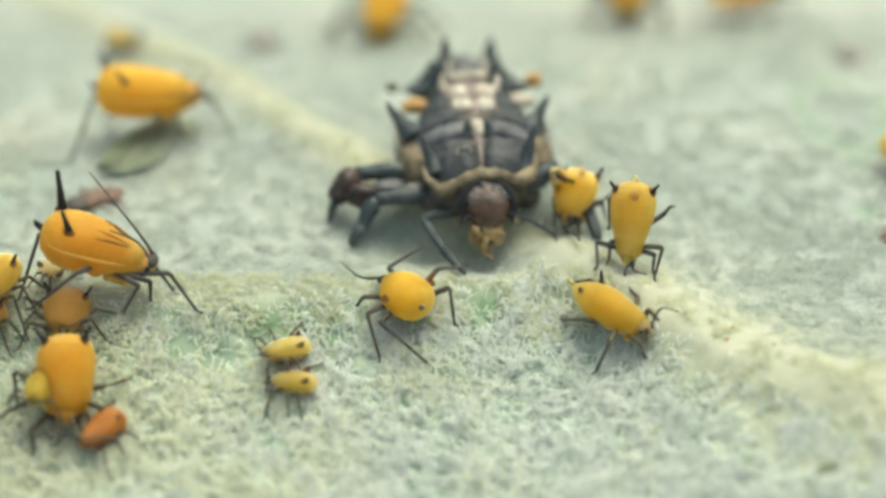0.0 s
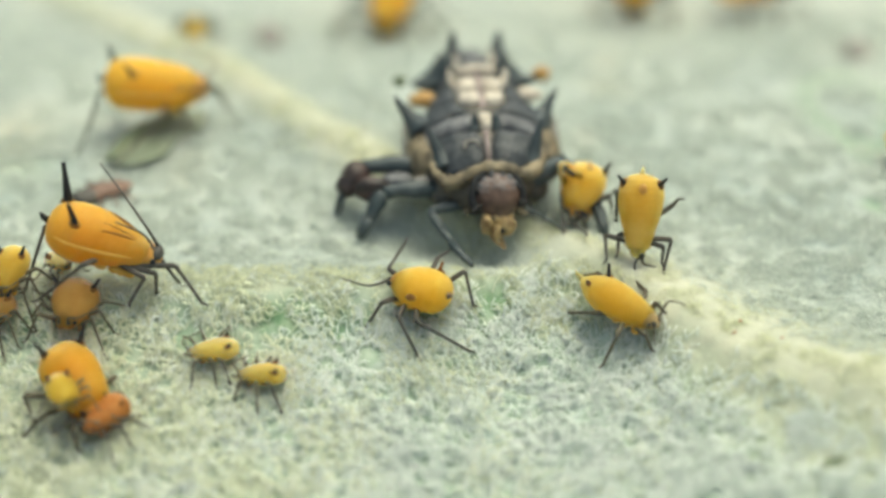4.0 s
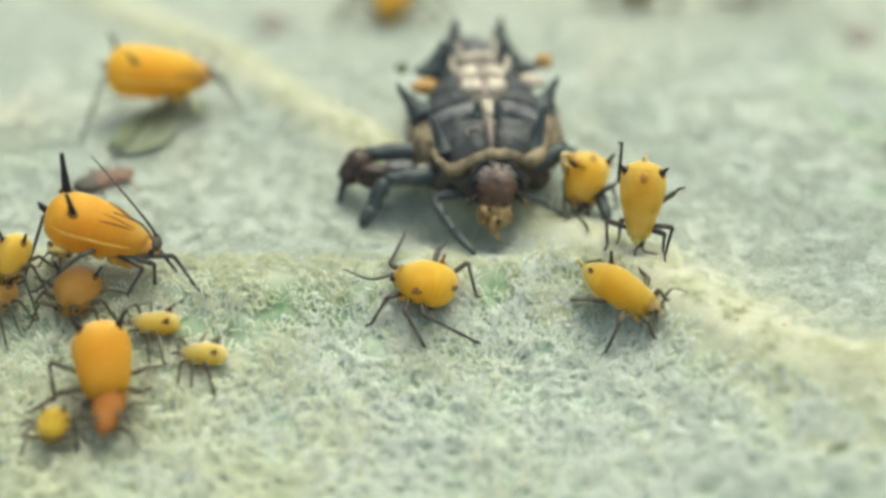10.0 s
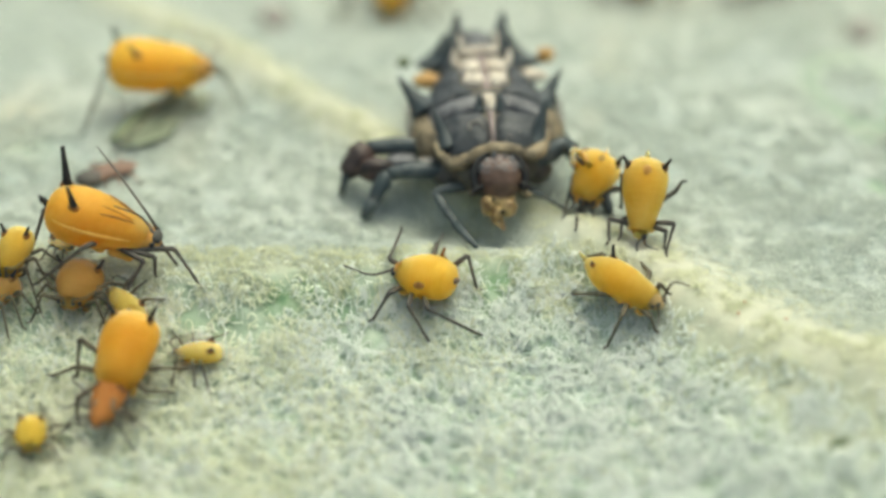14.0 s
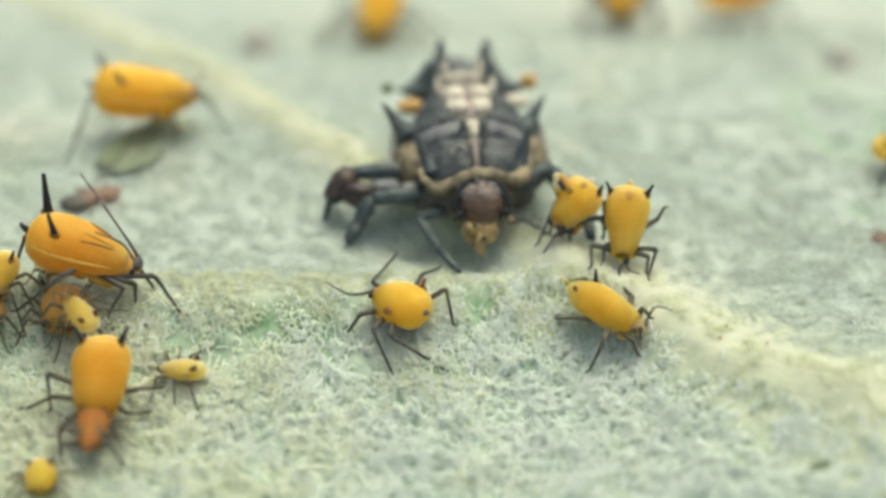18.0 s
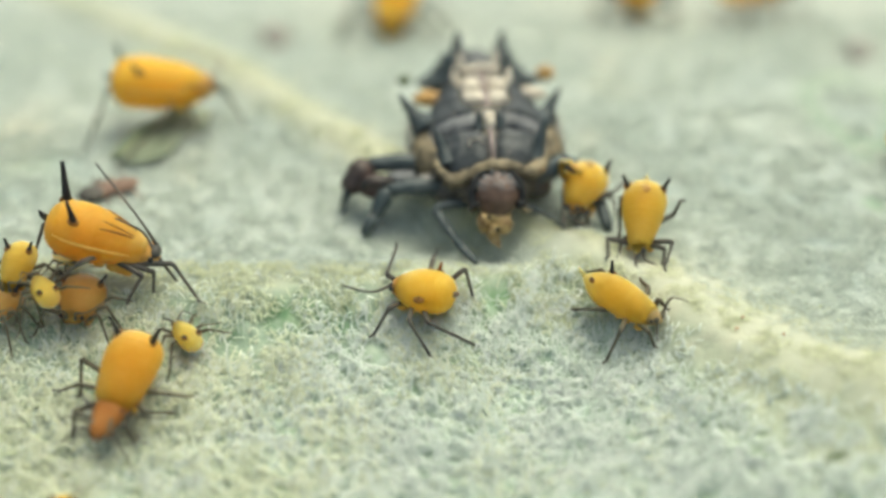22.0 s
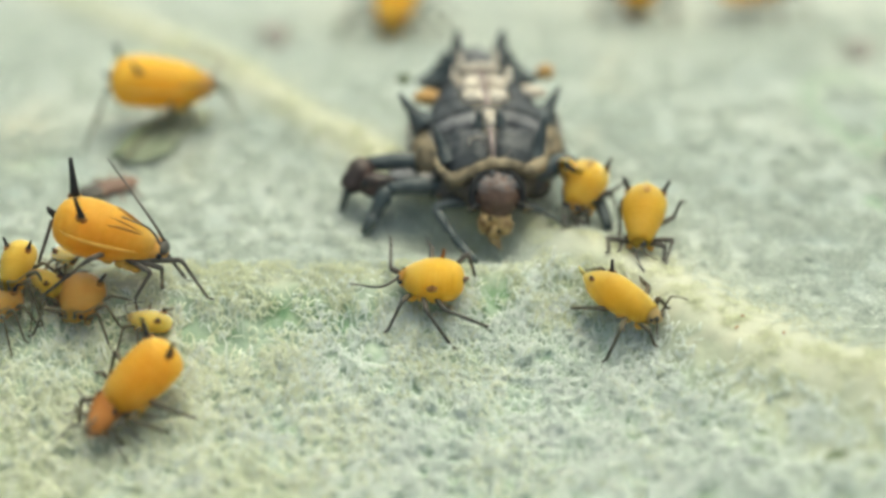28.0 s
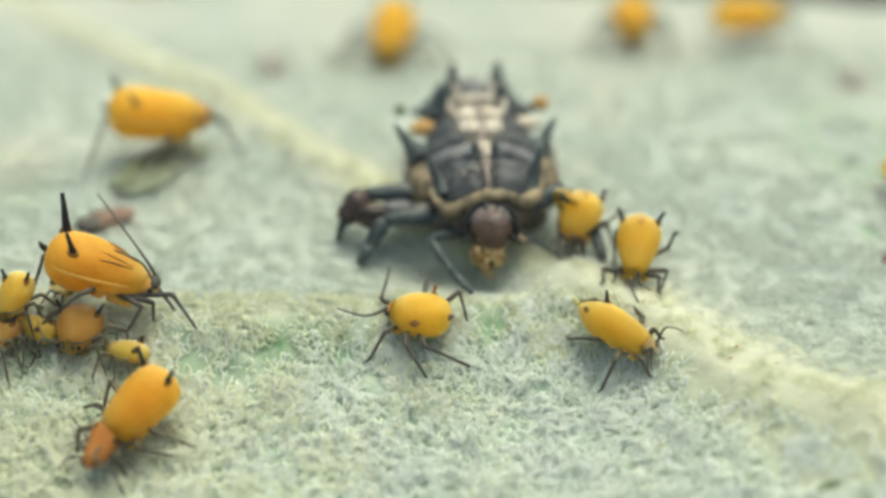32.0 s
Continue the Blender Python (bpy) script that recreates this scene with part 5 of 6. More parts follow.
# ---- cast skins and scraps ----
def scrap(label, at, size, mat, name="cast_skin", seed=1, thick=0.45, legs=True):
    rnd = random.Random(seed)
    thing = tagged(new(name), label, "cast skin")
    L, W = size
    rows = [((u - 0.5) * L, W * w * rnd.uniform(0.8, 1.2), W * thick * w * rnd.uniform(0.8, 1.2), W * thick * 1.1) for u, w in ((0, 0.1), (0.1, 0.6), (0.3, 1.0), (0.55, 0.85), (0.75, 0.9), (0.92, 0.5), (1, 0.1))]
    part("shell", shell(bmesh.new(), rows, sides=10), mat, thing)
    for s in (-1, 1) if legs else ():
        for x in (-0.15, 0.05, 0.25):
            part("leg", tube(bmesh.new(), [(x * L, s * W * 0.6, W * 0.5), (x * L * 1.3, s * W * 1.5, W * 0.5), (x * L * 1.7, s * W * 2.0, 0.02)], [0.02, 0.018, 0.01], 5), mat, thing)
    thing.matrix_basis = stand(*at)
    return thing


husk = scrap("dark reddish-brown cast skin on the leaf", (-6.27, 1.95, 25), (1.05, 0.26), HUSK, seed=3)
part("shrunken_end", ball(bmesh.new(), (-0.42, -0.08, 0.12), 0.22, (1.3, 1.1, 0.6)), LARVA_SKIN, husk, "dark shrunken end")
scrap("greyish cast skin far back on the leaf", (-3.73, 9.6, 100), (1.2, 0.26), SKIN, seed=4)
# flat olive patch under aphid_j, with a darker strip along one side
olive = scrap("flat olive patch under an aphid", (-5.45, 3.95, 56), (2.5, 0.5), OLIVE_PATCH, seed=5, thick=0.1, legs=False)
part("fold", tube(bmesh.new(), smooth_line([(-1.25, 0.3, 0.06), (-0.5, 0.42, 0.1), (0.3, 0.4, 0.12), (1.0, 0.25, 0.1)], 4), [0.05, 0.08, 0.1, 0.11, 0.12, 0.12, 0.12, 0.11, 0.1, 0.1, 0.08, 0.06, 0.03], 8), OLIVE, olive, "darker olive strip along the patch")
strand = tagged(new("plant_scrap"), "small curved olive scrap caught in the wool", "plant scrap")
part("arch", tube(bmesh.new(), smooth_line([(-0.4, -0.05, 0.05), (-0.32, 0.12, 0.1), (0, 0.2, 0.12), (0.3, 0.14, 0.1), (0.4, -0.02, 0.05)], 4), [0.02] + [0.035] * 15 + [0.02], 7), OLIVE, strand)
strand.matrix_basis = stand(6.48, -5.7, -6)
scrap("greyish cast skin far back on the leaf", (9.1, 8.9, 80), (1.0, 0.24), SKIN, seed=6)
scrap("dark cast skin on the open blade", (8.45, 0.7, 20), (0.6, 0.16), HUSK, seed=7)
speck = tagged(new("speck"), "tiny dark speck of dirt on the midrib", "dirt")
part("grain", ball(bmesh.new(), (0, 0, 0.03), 0.05, (1.2, 0.8, 0.6), sub=1), BLACK, speck)
speck.matrix_basis = stand(-1.48, 4.45, 20)

for x, y, r in ((4.98, -2.74, 0.035), (5.12, -2.42, 0.03), (5.75, -2.95, 0.03)):
    mote = tagged(new("speck"), "tiny reddish speck on the cream midrib", "dirt")
    part("grain", ball(bmesh.new(), (0, 0, 0.06), r, (1.3, 0.8, 0.6), sub=1), REDDISH, mote)
    mote.matrix_basis = stand(x, y, 40)

# ---- the felt of the leaf ----
rng = np.random.default_rng(11)
hairs("leaf_hair", 58000, (-9.5, 9.5, -8.0, 0.2), rng, 0.18, 0.04, HAIR, False, "white curly wool felting the slope of the leaf", 0.09)
hairs("leaf_hair", 2600, (-9.5, 9.5, -6.5, 0.2), rng, 0.4, 0.028, HAIR, False, "long loose white hairs over the wool", 0.26)
hairs("leaf_hair", 48000, (-12, 12, -4.5, 12.0), rng, 0.27, 0.022, FINE_HAIR, False, "fine pale hairs on the flat of the leaf", 0.07, 1.7)
hairs("vein_hair", 2200, (-9.5, 3.6, -1.8, -0.6), rng, 0.24, 0.024, CREAM_HAIR, False, "cream wool along the crest of the side vein", 0.12)
hairs("vein_hair", 15000, (-9.5, 9.5, -8.0, 10.0), rng, 0.17, 0.018, CREAM_HAIR, True, "short cream hairs along the veins", 0.06)

# ---- what moves ----
def crawl(thing, rows):
    """Rows of seconds, place in millimetres, the way it faces, pitch, roll and lift."""
    walk(thing, [(t, stand(*rest)) for t, *rest in rows])


def motions():
    crawl(aphid_f, [
        (0, -0.48, -1.51, 121, 0, 0, 0), (1, -0.59, -1.53, 117, 0, 0, 0), (2, -0.55, -1.51, 123, 0, 0, 0), (2.5, -0.41, -1.53, 137, 0, 0, 0),
        (3, -0.4, -1.51, 147, 0, 0, 0), (5.5, -0.26, -1.6, 145, 0, 0, 0), (6, -0.26, -1.56, 147, 0, 0, 0), (7, -0.42, -1.56, 145, 0, 0, 0),
        (8, -0.31, -1.57, 149, 0, 0, 0), (9, -0.28, -1.62, 149, 0, 0, 0), (10, -0.32, -1.65, 151, 0, 0, 0), (11, -0.3, -1.65, 153, 0, 0, 0),
        (12, -0.29, -1.62, 154, 0, 0, 0), (13, -0.32, -1.62, 154, 0, 0, 0), (14, -0.34, -1.66, 154, 0, 0, 0), (14.5, -0.33, -1.65, 154, 0, 0, 0),
        (16.5, -0.36, -1.61, 151, 0, 0, 0), (17, -0.32, -1.59, 149, 0, 0, 0), (18, -0.48, -1.72, 139, 0, 0, 0), (19, -0.41, -1.69, 145, 0, 0, 0),
        (20, -0.44, -1.69, 145, 0, 0, 0), (21, -0.39, -1.65, 147, 0, 0, 0), (22, -0.37, -1.65, 157, 0, 0, 0), (23, -0.38, -1.68, 155, 0, 0, 0),
        (24, -0.37, -1.64, 153, 0, 0, 0), (25, -0.37, -1.65, 153, 0, 0, 0), (25.5, -0.34, -1.63, 155, 0, 0, 0), (27.5, -0.22, -1.49, 167, 0, 0, 0),
        (28, -0.23, -1.46, 169, 0, 0, 0), (29, -0.26, -1.44, 169, 0, 0, 0), (30, -0.27, -1.48, 169, 0, 0, 0), (31, -0.42, -1.61, 159, 0, 0, 0),
        (32, -0.38, -1.54, 159, 0, 0, 0),
    ])
    crawl(aphid_c, [
        (0, -6.14, -3.17, -86, -14, 0, -0), (1, -6.38, -3.32, -47, 4, 0, -0.26), (2, -6.16, -3.58, -34, -1, 0, -0.21), (3, -6.09, -3.3, -52, 3, 0, -0.27),
        (5.5, -5.98, -3.29, -63, 2, 0, -0.27), (6, -5.62, -3.51, -82, -11, 0, 0.13), (7, -5.64, -3.47, -81, -9, 0, 0.12), (8, -5.57, -3.49, -87, -10, 0, 0.13),
        (9, -5.82, -3.43, -67, -6, 0, 0.09), (10, -5.66, -3.44, -80, -8, 0, 0.1), (11, -5.55, -3.41, -89, -7, 0, 0.1), (12, -5.47, -3.44, -96, -8, 0, 0.11),
        (13, -5.39, -3.41, -102, -7, 0, 0.11), (14, -5.34, -3.38, -105, -6, 0, 0.1), (14.5, -5.42, -3.44, -101, -8, 0, 0.11), (16.5, -5.57, -3.42, -87, -8, 0, 0.1),
        (17, -5.56, -3.42, -88, -8, 0, 0.11), (18, -5.5, -3.4, -93, -7, 0, 0.1), (19, -5.49, -3.29, -94, -4, 0, 0.07), (20, -5.41, -3.35, -100, -5, 0, 0.08),
        (21, -5.34, -3.47, -108, -9, 0, 0.13), (22, -5.31, -3.5, -111, -9, 0, 0.13), (23, -5.13, -3.56, -127, -8, 0, 0.15), (24, -5.1, -3.61, -133, -8, 0, 0.16),
        (25, -5.01, -3.73, -145, -9, 0, 0.18), (25.5, -5.02, -3.74, -146, -9, 0, 0.18), (27.5, -5.03, -3.71, -143, -9, 0, 0.18), (28, -5.04, -3.68, -140, -8, 0, 0.17),
        (29, -5.16, -3.53, -124, -8, 0, 0.14), (30, -5.07, -3.61, -134, -8, 0, 0.16), (31, -5.06, -3.53, -130, -6, 0, 0.14), (32, -5.04, -3.6, -135, -7, 0, 0.15),
    ])
    crawl(dead_nymph, [
        (0, -5.52, -3.97, -123, 0, 0, 0), (1, -5.56, -3.93, -123, 0, 0, 0), (2, -5.55, -3.92, -123, 0, 0, 0), (3, -5.56, -3.92, -123, 0, 0, 0),
        (5.5, -5.61, -3.9, -123, 0, 0, 0.2), (6, -5.44, -4.19, -105, -10, 0, 0.25), (6.5, -5.43, -4.16, -105, -10, 0, 0.25), (7, -5.51, -4.14, -105, -10, 0, 0.25),
        (7.5, -5.56, -4.12, -105, -10, 0, 0.25), (8, -5.53, -4.2, -92, -14, 0, 0.26), (9, -5.5, -4.19, -92, -14, 0, 0.26), (10, -5.52, -4.2, -92, -14, 0, 0.26),
        (11, -5.54, -4.2, -92, -14, 0, 0.26), (12, -5.55, -4.2, -96, -14, 0, 0.26), (13, -5.56, -4.2, -102, -14, 0, 0.26), (14, -5.57, -4.2, -105, -14, 0, 0.26),
        (14.5, -5.56, -4.2, -101, -14, 0, 0.26), (16.5, -5.53, -4.2, -92, -14, 0, 0.26), (17, -5.53, -4.2, -92, -14, 0, 0.26), (18, -5.55, -4.2, -93, -14, 0, 0.26),
        (19, -5.55, -4.21, -94, -14, 0, 0.26), (20, -5.56, -4.2, -100, -14, 0, 0.26), (21, -5.57, -4.2, -108, -14, 0, 0.26), (22, -5.58, -4.19, -111, -14, 0, 0.26),
        (23, -5.61, -4.18, -112, -14, 0, 0.26), (24, -5.61, -4.17, -112, -14, 0, 0.26), (25, -5.63, -4.16, -112, -14, 0, 0.26), (25.5, -5.63, -4.15, -112, -14, 0, 0.26),
        (27.5, -5.62, -4.16, -112, -14, 0, 0.26), (28, -5.62, -4.16, -112, -14, 0, 0.26), (29, -5.6, -4.18, -112, -14, 0, 0.26), (30, -5.61, -4.17, -112, -14, 0, 0.26),
        (31, -5.61, -4.18, -112, -14, 0, 0.26), (32, -5.62, -4.17, -112, -14, 0, 0.26),
    ])
    crawl(nymph_d, [
        (0, -2.5, -2.49, 195, 0, 0, 0), (1, -2.79, -2.52, 192, 0, 0, 0), (2, -3, -2.57, 198, 0, 0, 0), (3, -3.41, -2.6, 195, 0, 0, 0),
        (5.5, -4.4, -2.7, 188, 0, 0, 0), (6, -4.54, -2.67, 188, 0, 0, 0), (7, -4.75, -2.63, 186, 0, 0, 0), (8, -4.73, -2.58, 180, 0, 0, 0),
        (9, -4.67, -2.45, 178, 0, 0, 0), (10, -4.92, -2.36, 175, 0, 0, 0), (11, -5.29, -2.27, 160, 0, 0, 0), (12, -5.49, -2.26, 155, 0, 0, 0),
        (13, -5.53, -2.14, 150, 18, 0, 0), (14, -5.56, -2.04, 138, 18, 0, 0), (14.5, -5.62, -2.02, 135, 18, 0, 0), (16.5, -5.79, -1.82, 130, 18, 0, 0),
        (17, -5.89, -1.8, 132, 18, 0, 0), (18, -6.02, -2.17, 132, 18, 0, 0.5), (19, -6.21, -2.27, 132, 18, 0, 0.5), (20, -6.37, -2.21, 128, 18, 0, 0.5),
        (21, -6.71, -2, 122, 0, 0, 0.5), (22, -6.9, -2.01, 118, 0, 0, 0.5), (23, -7.01, -1.93, 118, 0, 0, 0.5), (24, -6.88, -1.84, 118, 0, 0, 0.5),
        (25, -6.9, -1.82, 118, 0, 0, 0.5), (25.5, -6.95, -1.42, 118, 0, 0, 0), (27.5, -6.91, -1.44, 135, 0, 0, 0), (28, -6.97, -1.45, 135, 0, 0, 0),
        (29, -7, -1.57, 135, 0, 0, 0), (30, -6.97, -1.55, 135, 0, 0, 0), (31, -7.16, -1.56, 135, 0, 0, 0), (32, -7.06, -1.7, 135, 0, 0, 0),
    ])
    crawl(nymph_e, [
        (0, -2.35, -3.05, 176, 0, 0, 0), (1, -2.55, -3.08, 174, 0, 0, 0), (2, -2.72, -3.12, 172, 0, 0, 0), (3, -2.9, -3.04, 180, 0, 0, 0),
        (5.5, -3.19, -3.14, 182, 0, 0, 0), (6, -3.3, -3.08, 182, 0, 0, 0), (7, -3.63, -2.93, 180, 0, 0, 0), (8, -3.91, -2.94, 180, 0, 0, 0),
        (9, -3.91, -2.99, 176, 0, 0, 0), (10, -4.06, -2.95, 176, 0, 0, 0), (11, -4.07, -3.03, 176, 0, 0, 0), (12, -4.15, -3.04, 178, 0, 0, 0),
        (13, -4.19, -3.05, 180, 0, 0, 0), (14, -4.16, -3.07, 180, 0, 0, 0), (14.5, -4.12, -3.07, 182, 0, 0, 0), (16.5, -4.12, -3.02, 180, 0, 0, 0),
        (17, -4.11, -2.97, 180, 0, 0, 0), (18, -4.18, -2.94, 176, 0, 0, 0), (19, -4.15, -2.84, 170, 0, 0, 0), (20, -4.27, -2.7, 150, 0, 0, 0),
        (21, -4.41, -2.59, 138, 0, 0, 0), (22, -4.44, -2.48, 122, 0, 0, 0), (23, -4.55, -2.39, 116, 0, 0, 0), (24, -4.57, -2.31, 116, 0, 0, 0),
        (25, -4.86, -2.19, 150, 0, 0, 0), (25.5, -4.93, -2.21, 158, 0, 0, 0), (27.5, -4.98, -2.26, 160, 0, 0, 0), (28, -5.1, -2.19, 165, 0, 0, 0),
        (29, -5.3, -2.01, 160, 0, 0, 0), (30, -5.33, -2.15, 160, 0, 0, 0), (31, -5.46, -2.12, 162, 0, 0, 0), (32, -5.45, -2.13, 165, 0, 0, 0),
    ])
    crawl(nymph_n, [
        (0, -6.52, -3.6, -100, 0, 0, 0.45), (1, -6.54, -3.69, -80, 0, 0, 0.45), (2, -6.37, -3.9, -70, 0, 0, 0.45), (3, -6.26, -3.77, -60, 0, 0, 0.45),
        (5.5, -6.09, -3.98, -80, 0, 0, 0.45), (6, -5.86, -3.94, -95, 0, 0, 0.45), (7, -6, -3.93, -100, 0, 0, 0.45), (8, -6.07, -4.15, -100, 0, 0, 0.45),
        (9, -6.44, -4.04, -95, 0, 0, 0), (10, -6.44, -4.32, -90, 0, 0, 0), (11, -6.6, -4.37, -90, 0, 0, 0), (12, -6.85, -4.47, -88, 0, 0, 0),
        (13, -6.94, -4.53, -85, 0, 0, 0), (14, -6.8, -4.63, -85, 0, 0, 0), (14.5, -6.69, -4.72, -85, 0, 0, 0), (16.5, -6.65, -4.85, -80, 0, 0, 0),
        (17, -6.57, -4.89, -80, 0, 0, 0), (18, -6.33, -5.06, -85, 0, 0, 0), (19, -6.18, -5.26, -90, 0, 0, 0), (20, -6.22, -5.37, -90, 0, 0, 0),
        (21, -6.18, -5.75, -90, 0, 0, 0), (23, -6.13, -6.25, -90, 0, 0, 0), (25, -6.06, -6.7, -90, 0, 0, 0), (32, -6.01, -7.0, -90, 0, 0, 0),
    ])
    crawl(aphid_g, [
        (0, 2.57, 0.98, -113, 8, 3, -0.02), (3, 2.57, 0.98, -113, 8, 3, -0.02), (6, 2.56, 0.97, -114, 4, 0, -0.04), (9, 2.56, 0.95, -114, 3, 0, -0.04),
        (12, 2.56, 0.95, -114, 3, 0, -0.04), (12.5, 2.49, 0.9, -106, 2, 0, -0.02), (13, 2.33, 0.81, -96, 0, 0, 0), (13.5, 2.5, 0.77, -112, 0, 0, 0),
        (14, 2.67, 0.69, -130, 0, 0, 0), (14.5, 2.61, 0.31, -138, 0, 0, 0), (16.5, 2.58, -0.1, -148, 0, 0, 0), (17.5, 2.61, -0.07, -148, 0, 0, 0),
        (18.5, 2.6, 0.76, -128, 6, 3, 0), (20, 2.57, 0.86, -120, 12, 8, -0.03), (21, 2.56, 0.89, -118, 12, 8, -0.03), (32, 2.57, 0.9, -118, 12, 8, -0.03),
    ])
    crawl(aphid_h, [
        (0, 3.55, -0.16, -99, -22, 0, 0.31), (3, 3.55, -0.16, -99, -23, 0, 0.33), (6, 3.55, -0.16, -89, -30, 0, 0.42), (9, 3.55, -0.16, -99, -30, 0, 0.42),
        (11, 3.55, -0.16, -99, -31, 0, 0.43), (12, 3.55, -0.16, -99, -28, 0, 0.4), (13, 3.55, -0.16, -99, -16, 0, 0.22), (14, 3.55, -0.16, -99, -14, 0, 0.2),
        (16.5, 3.55, -0.16, -99, -10, 0, 0.14), (19, 3.55, -0.16, -99, -4, 0, 0.06), (20, 3.55, -0.16, -99, 0, 0, 0), (25, 3.55, -0.16, -99, 3, 0, -0.02),
        (25.5, 3.55, -0.16, -99, 4, 0, -0.03), (27.5, 3.55, -0.16, -99, 15, 0, -0.12), (32, 3.55, -0.16, -99, 15, 0, -0.12),
    ])
    crawl(aphid_a, [
        (0, -5.73, -1.11, -6, 0, 0, 0.05), (1, -5.76, -1.11, -6, 0, 0, 0.04), (2, -5.74, -1.11, -6, 0, 0, 0.06), (3, -5.73, -1.11, -6, 0, 0, 0.06),
        (3.5, -5.75, -1.11, -6, 0, 0, 0.05), (5.5, -5.79, -1.11, -6, 0, 0, 0.05), (6, -5.78, -1.11, -6, 0, 0, 0.06), (7, -5.82, -1.11, -6, 0, 0, 0.04),
        (8, -5.82, -1.11, -6, 0, 0, 0.03), (9, -5.84, -1.11, -6, 0, 0, 0.01), (10, -5.84, -1.11, -6, 0, 0, 0), (11, -5.85, -1.11, -6, 0, 0, -0),
        (12, -5.85, -1.11, -6, 0, 0, 0.04), (13, -5.85, -1.11, -6, 0, 0, 0), (14, -5.87, -1.11, -6, 0, 0, 0), (14.5, -5.89, -1.11, -6, 0, 0, 0.01),
        (16.5, -5.93, -1.11, -6, 0, 0, -0.01), (17, -5.91, -1.11, -6, 0, 0, -0.01), (18, -5.95, -1.11, -6, 0, 0, -0.05), (19, -5.93, -1.11, -6, 0, 0, -0.05),
        (20, -5.94, -1.11, -6, 0, 0, 0), (21, -5.91, -1.11, -6, 0, 0, 0.02), (22, -5.93, -1.11, -6, 0, 0, 0.01), (23, -5.94, -1.11, -6, 0, 0, 0),
        (24, -5.91, -1.11, -6, 0, 0, 0), (25, -5.82, -1.11, -6, 0, 0, 0.04), (25.5, -5.81, -1.11, -6, 0, 0, 0.04), (27.5, -5.83, -1.11, -6, 0, 0, 0.03),
        (28, -5.77, -1.11, -6, 0, 0, 0.05), (29, -5.87, -1.11, -6, 0, 0, -0.01), (30, -5.9, -1.11, -6, 0, 0, -0.04), (31, -5.9, -1.11, -6, 0, 0, -0.01),
        (31.5, -5.89, -1.11, -6, 0, 0, -0.02), (32, -5.88, -1.11, -6, 0, 0, -0.01),
    ])
    crawl(aphid_t0, [
        (0, -6.74, 9.05, -20, 0, 0, 0), (1, -6.15, 8.72, -10, 0, 0, 0), (2, -5.92, 8.62, 10, 0, 0, 0), (3, -5.39, 8.61, 40, 0, 0, 0), (4, -5.35, 9.5, 90, 0, 0, 0),
        (5.5, -5.71, 10.5, 120, 0, 0, 0), (6, -5.81, 10.5, 150, 0, 0, 0), (7, -6.38, 10.2, 130, 0, 0, 0), (8, -6.93, 13.25, 105, 0, 0, 0), (10, -7.6, 16.6, 105, 0, 0, 0), (32, -7.6, 16.6, 105, 0, 0, 0),
    ])
    crawl(aphid_r, [(0, 3.3, -9.2, 80, 0, 0, 0), (14.5, 3.5, -8.5, 70, 0, 0, 0), (16.5, 4.4, -6.6, 60, 0, 0, 0), (17, 4.74, -6.95, 10, 0, 0, 0), (18, 5.2, -8.3, -60, 0, 0, 0), (20, 5.5, -9.5, -70, 0, 0, 0), (32, 5.5, -9.5, -70, 0, 0, 0)])
    crawl(nymph_q, [(0, -9.2, -5.0, 0, 0, 0, 0), (5.5, -8.1, -5.04, 5, 0, 0, 0), (6.5, -7.46, -5.01, 10, 0, 0, 0), (7, -7.42, -5.08, -30, 0, 0, 0), (7.5, -7.6, -5.18, -100, 0, 0, 0), (9, -8.6, -5.33, -170, 0, 0, 0), (32, -9.2, -5.4, -170, 0, 0, 0)])
    # the drop swells out at the aphid's tail and is kicked away over the leaf's edge
    walk(honeydew, [(t, pose(x * MM, y * MM, z * MM)) for t, x, y, z in (
        (0, 3.55, -0.25, 1.35), (11.4, 3.55, -0.25, 1.35), (11.6, 3.47, 0.12, 1.98), (11.8, 3.40, 0.12, 1.93), (12.0, 3.38, 0.12, 1.85), (12.2, 3.36, 0.12, 1.82), (12.3, 3.34, 0.15, 1.9),
        (12.4, 2.2, 8.0, 4.2), (12.5, 0.5, 17.0, 2.0), (12.8, -1.5, 26.0, -9.0), (13.2, -2.5, 30.0, -30.0), (32, -2.5, 30.0, -30.0))])
    # the larva rocks its head as it feeds: seconds, nod, turn
    def nod(angle, turn):
        hinge = pose(2.0 * MM, 0, 0.9 * MM)
        return hinge @ pose(0, 0, 0, 0, angle, turn) @ hinge.inverted()

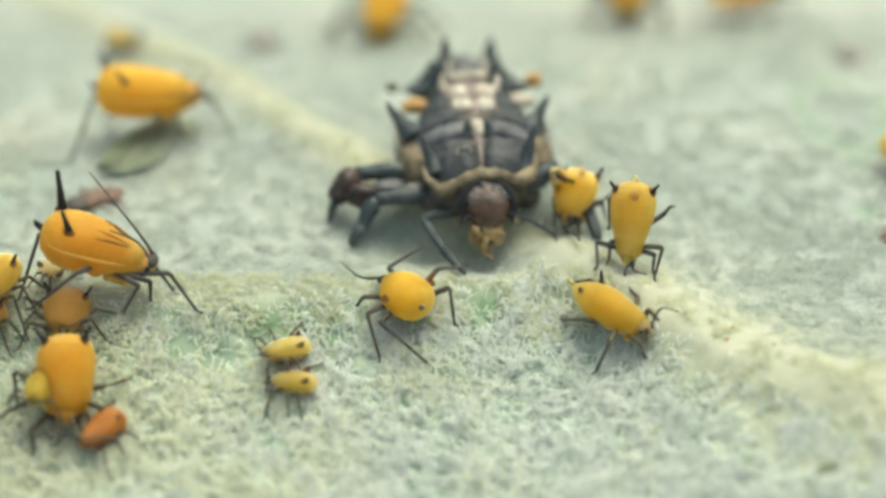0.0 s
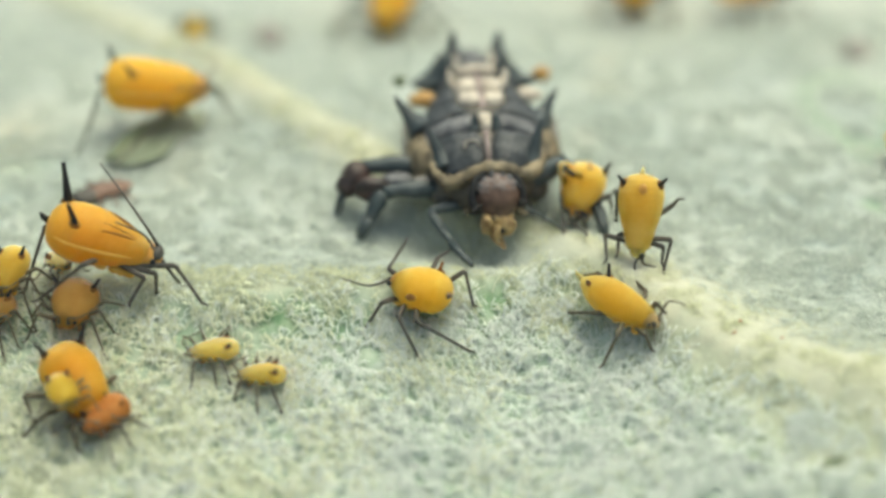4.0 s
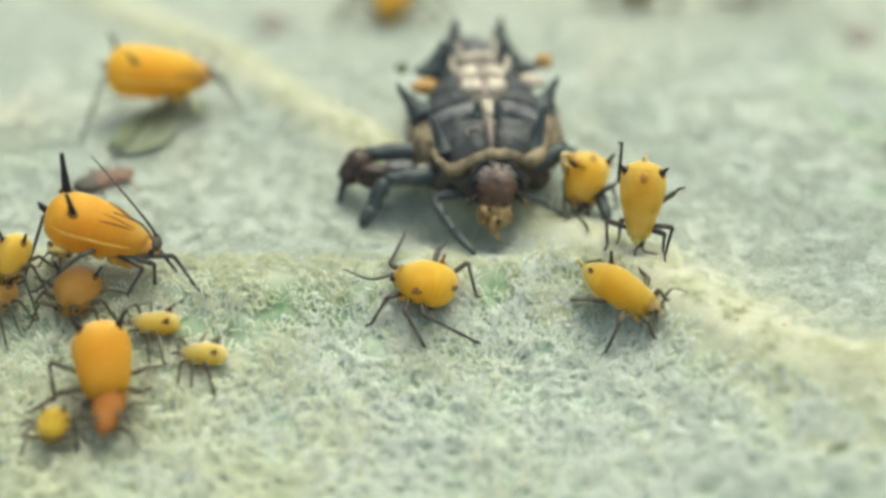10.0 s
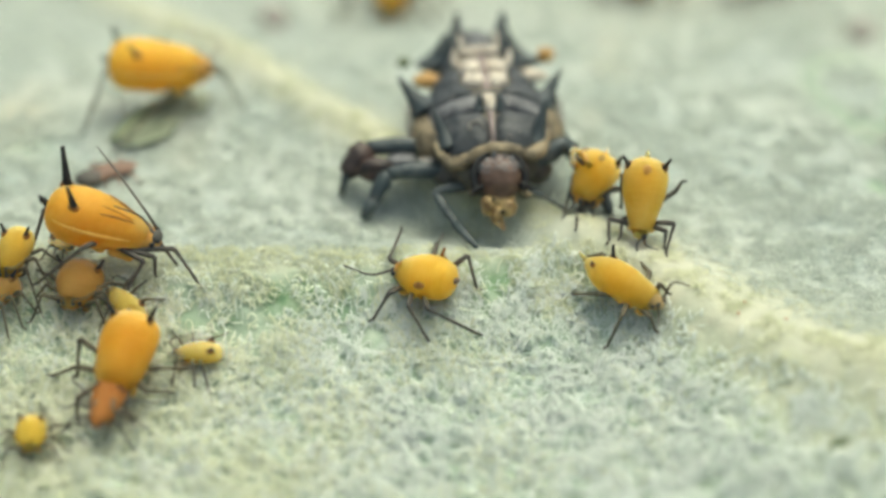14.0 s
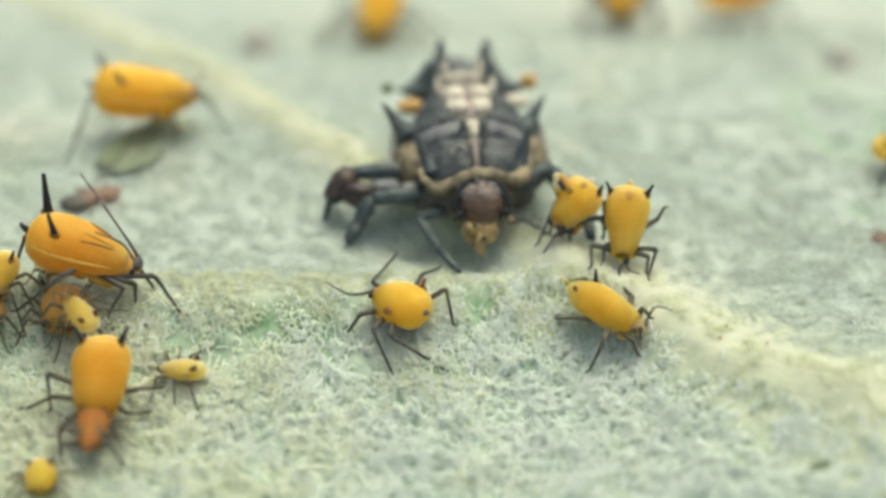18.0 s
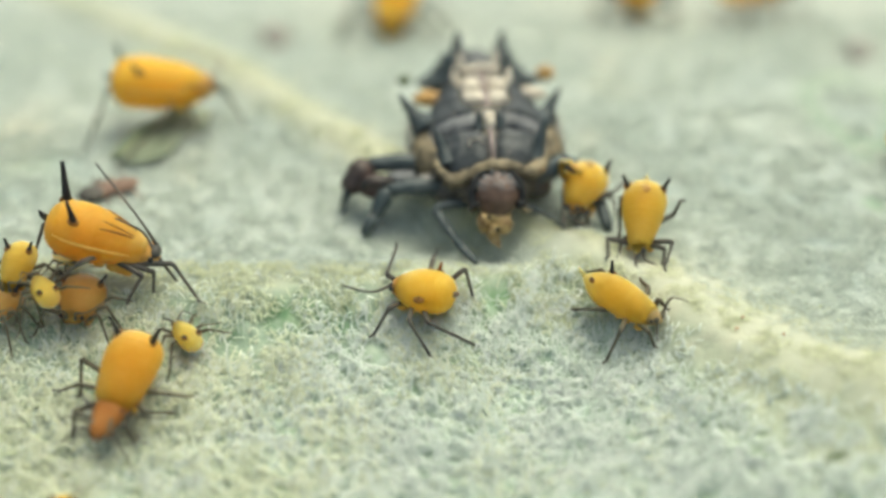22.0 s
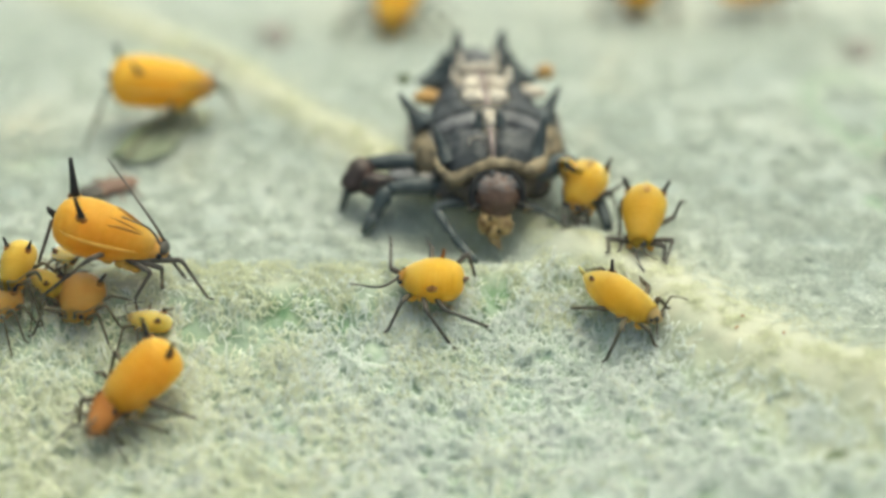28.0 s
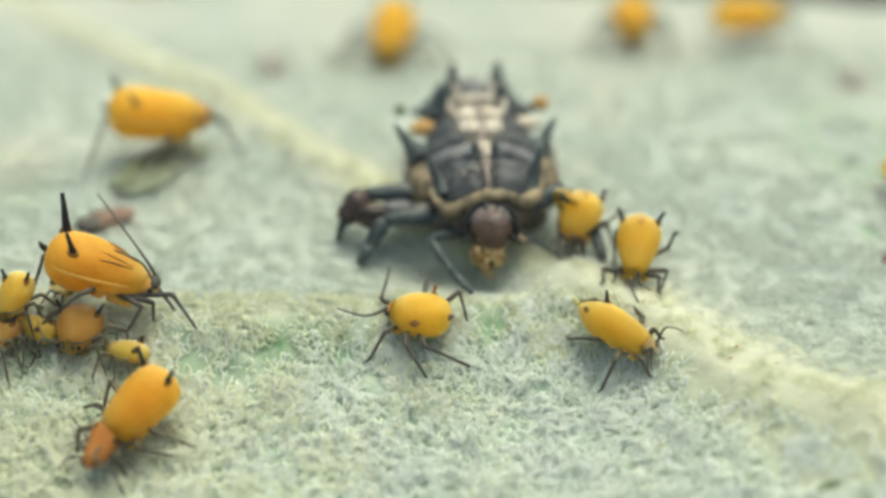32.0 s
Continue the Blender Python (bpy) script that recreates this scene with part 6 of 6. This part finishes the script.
    walk(larva_head, [(t, nod(a, b)) for t, a, b in (
        (0, 2, 3), (1, 0, 4), (2, -3, 6), (3, -6, 8), (5.5, -2, 5), (6, -2, 5), (7, 0, 2), (8, -2, 3), (9, -4, 4), (10, 0, 1), (11, -2, 4), (12, -4, 6),
        (13, -5, 6), (13.5, -5, 3), (14.5, -4, 3), (16.5, -5, 4), (17, -6, 4), (18, -3, 1), (18.5, 0, 0), (19, -4, 6), (20, -8, 11), (21, -6, 4), (21.5, -5, 0),
        (23, 0, -1), (25, 0, 0), (27.5, 0, 0), (28, 1, 0), (29, -1, -1), (30, -2, -2), (31, 0, -1), (32, 3, -3))])

    # the amber aphid kicks with a hind shin: seconds, degrees
    shin, knee = shin_joints[aphid_h.name]
    hinge = Matrix.Translation(knee * MM)
    walk(shin, [(t, hinge @ pose(0, 0, 0, 0, a, 0) @ hinge.inverted()) for t, a in (
        (0, 0), (6.5, 0), (7, 25), (8, 0), (8.5, 20), (8.75, 80), (8.9, 130), (9, 155), (9.2, 90), (9.4, 25), (9.6, 20), (9.75, 70), (9.9, 140), (10, 170), (10.15, 110), (10.3, 50), (10.5, 30),
        (11, 35), (12, 40), (12.5, 20), (13, 5), (32, 0))])

    # walkers step, and feelers sway
    def swing(limbs, start, end, size, pace, lift=0.0):
        for k, (ob, base) in enumerate(limbs):
            hinge = Matrix.Translation(base * MM)
            rows = []
            for i in range(65):
                t = i / 2
                on = 1.0 if start <= t <= end else 0.0
                a = size * on * math.sin(pace * t + 2.1 * k)
                rows.append((t, hinge @ pose(0, 0, 0, 0, lift * on * max(0.0, math.cos(pace * t + 2.1 * k)), a) @ hinge.inverted()))
            walk(ob, rows)

    swing(leg_joints[nymph_d.name], 0, 24, 9, 3.1)
    swing(leg_joints[nymph_e.name], 0, 32, 9, 2.7)
    swing(leg_joints[nymph_n.name], 0, 26, 8, 2.9)
    swing(leg_joints[aphid_c.name], 0, 32, 5, 1.9)
    swing(feeler_joints[aphid_a.name], 0, 32, 4, 1.3)
    swing(feeler_joints[aphid_f.name], 0, 32, 8, 1.7)
    swing(feeler_joints[aphid_c.name], 0, 32, 7, 2.3)


motions()
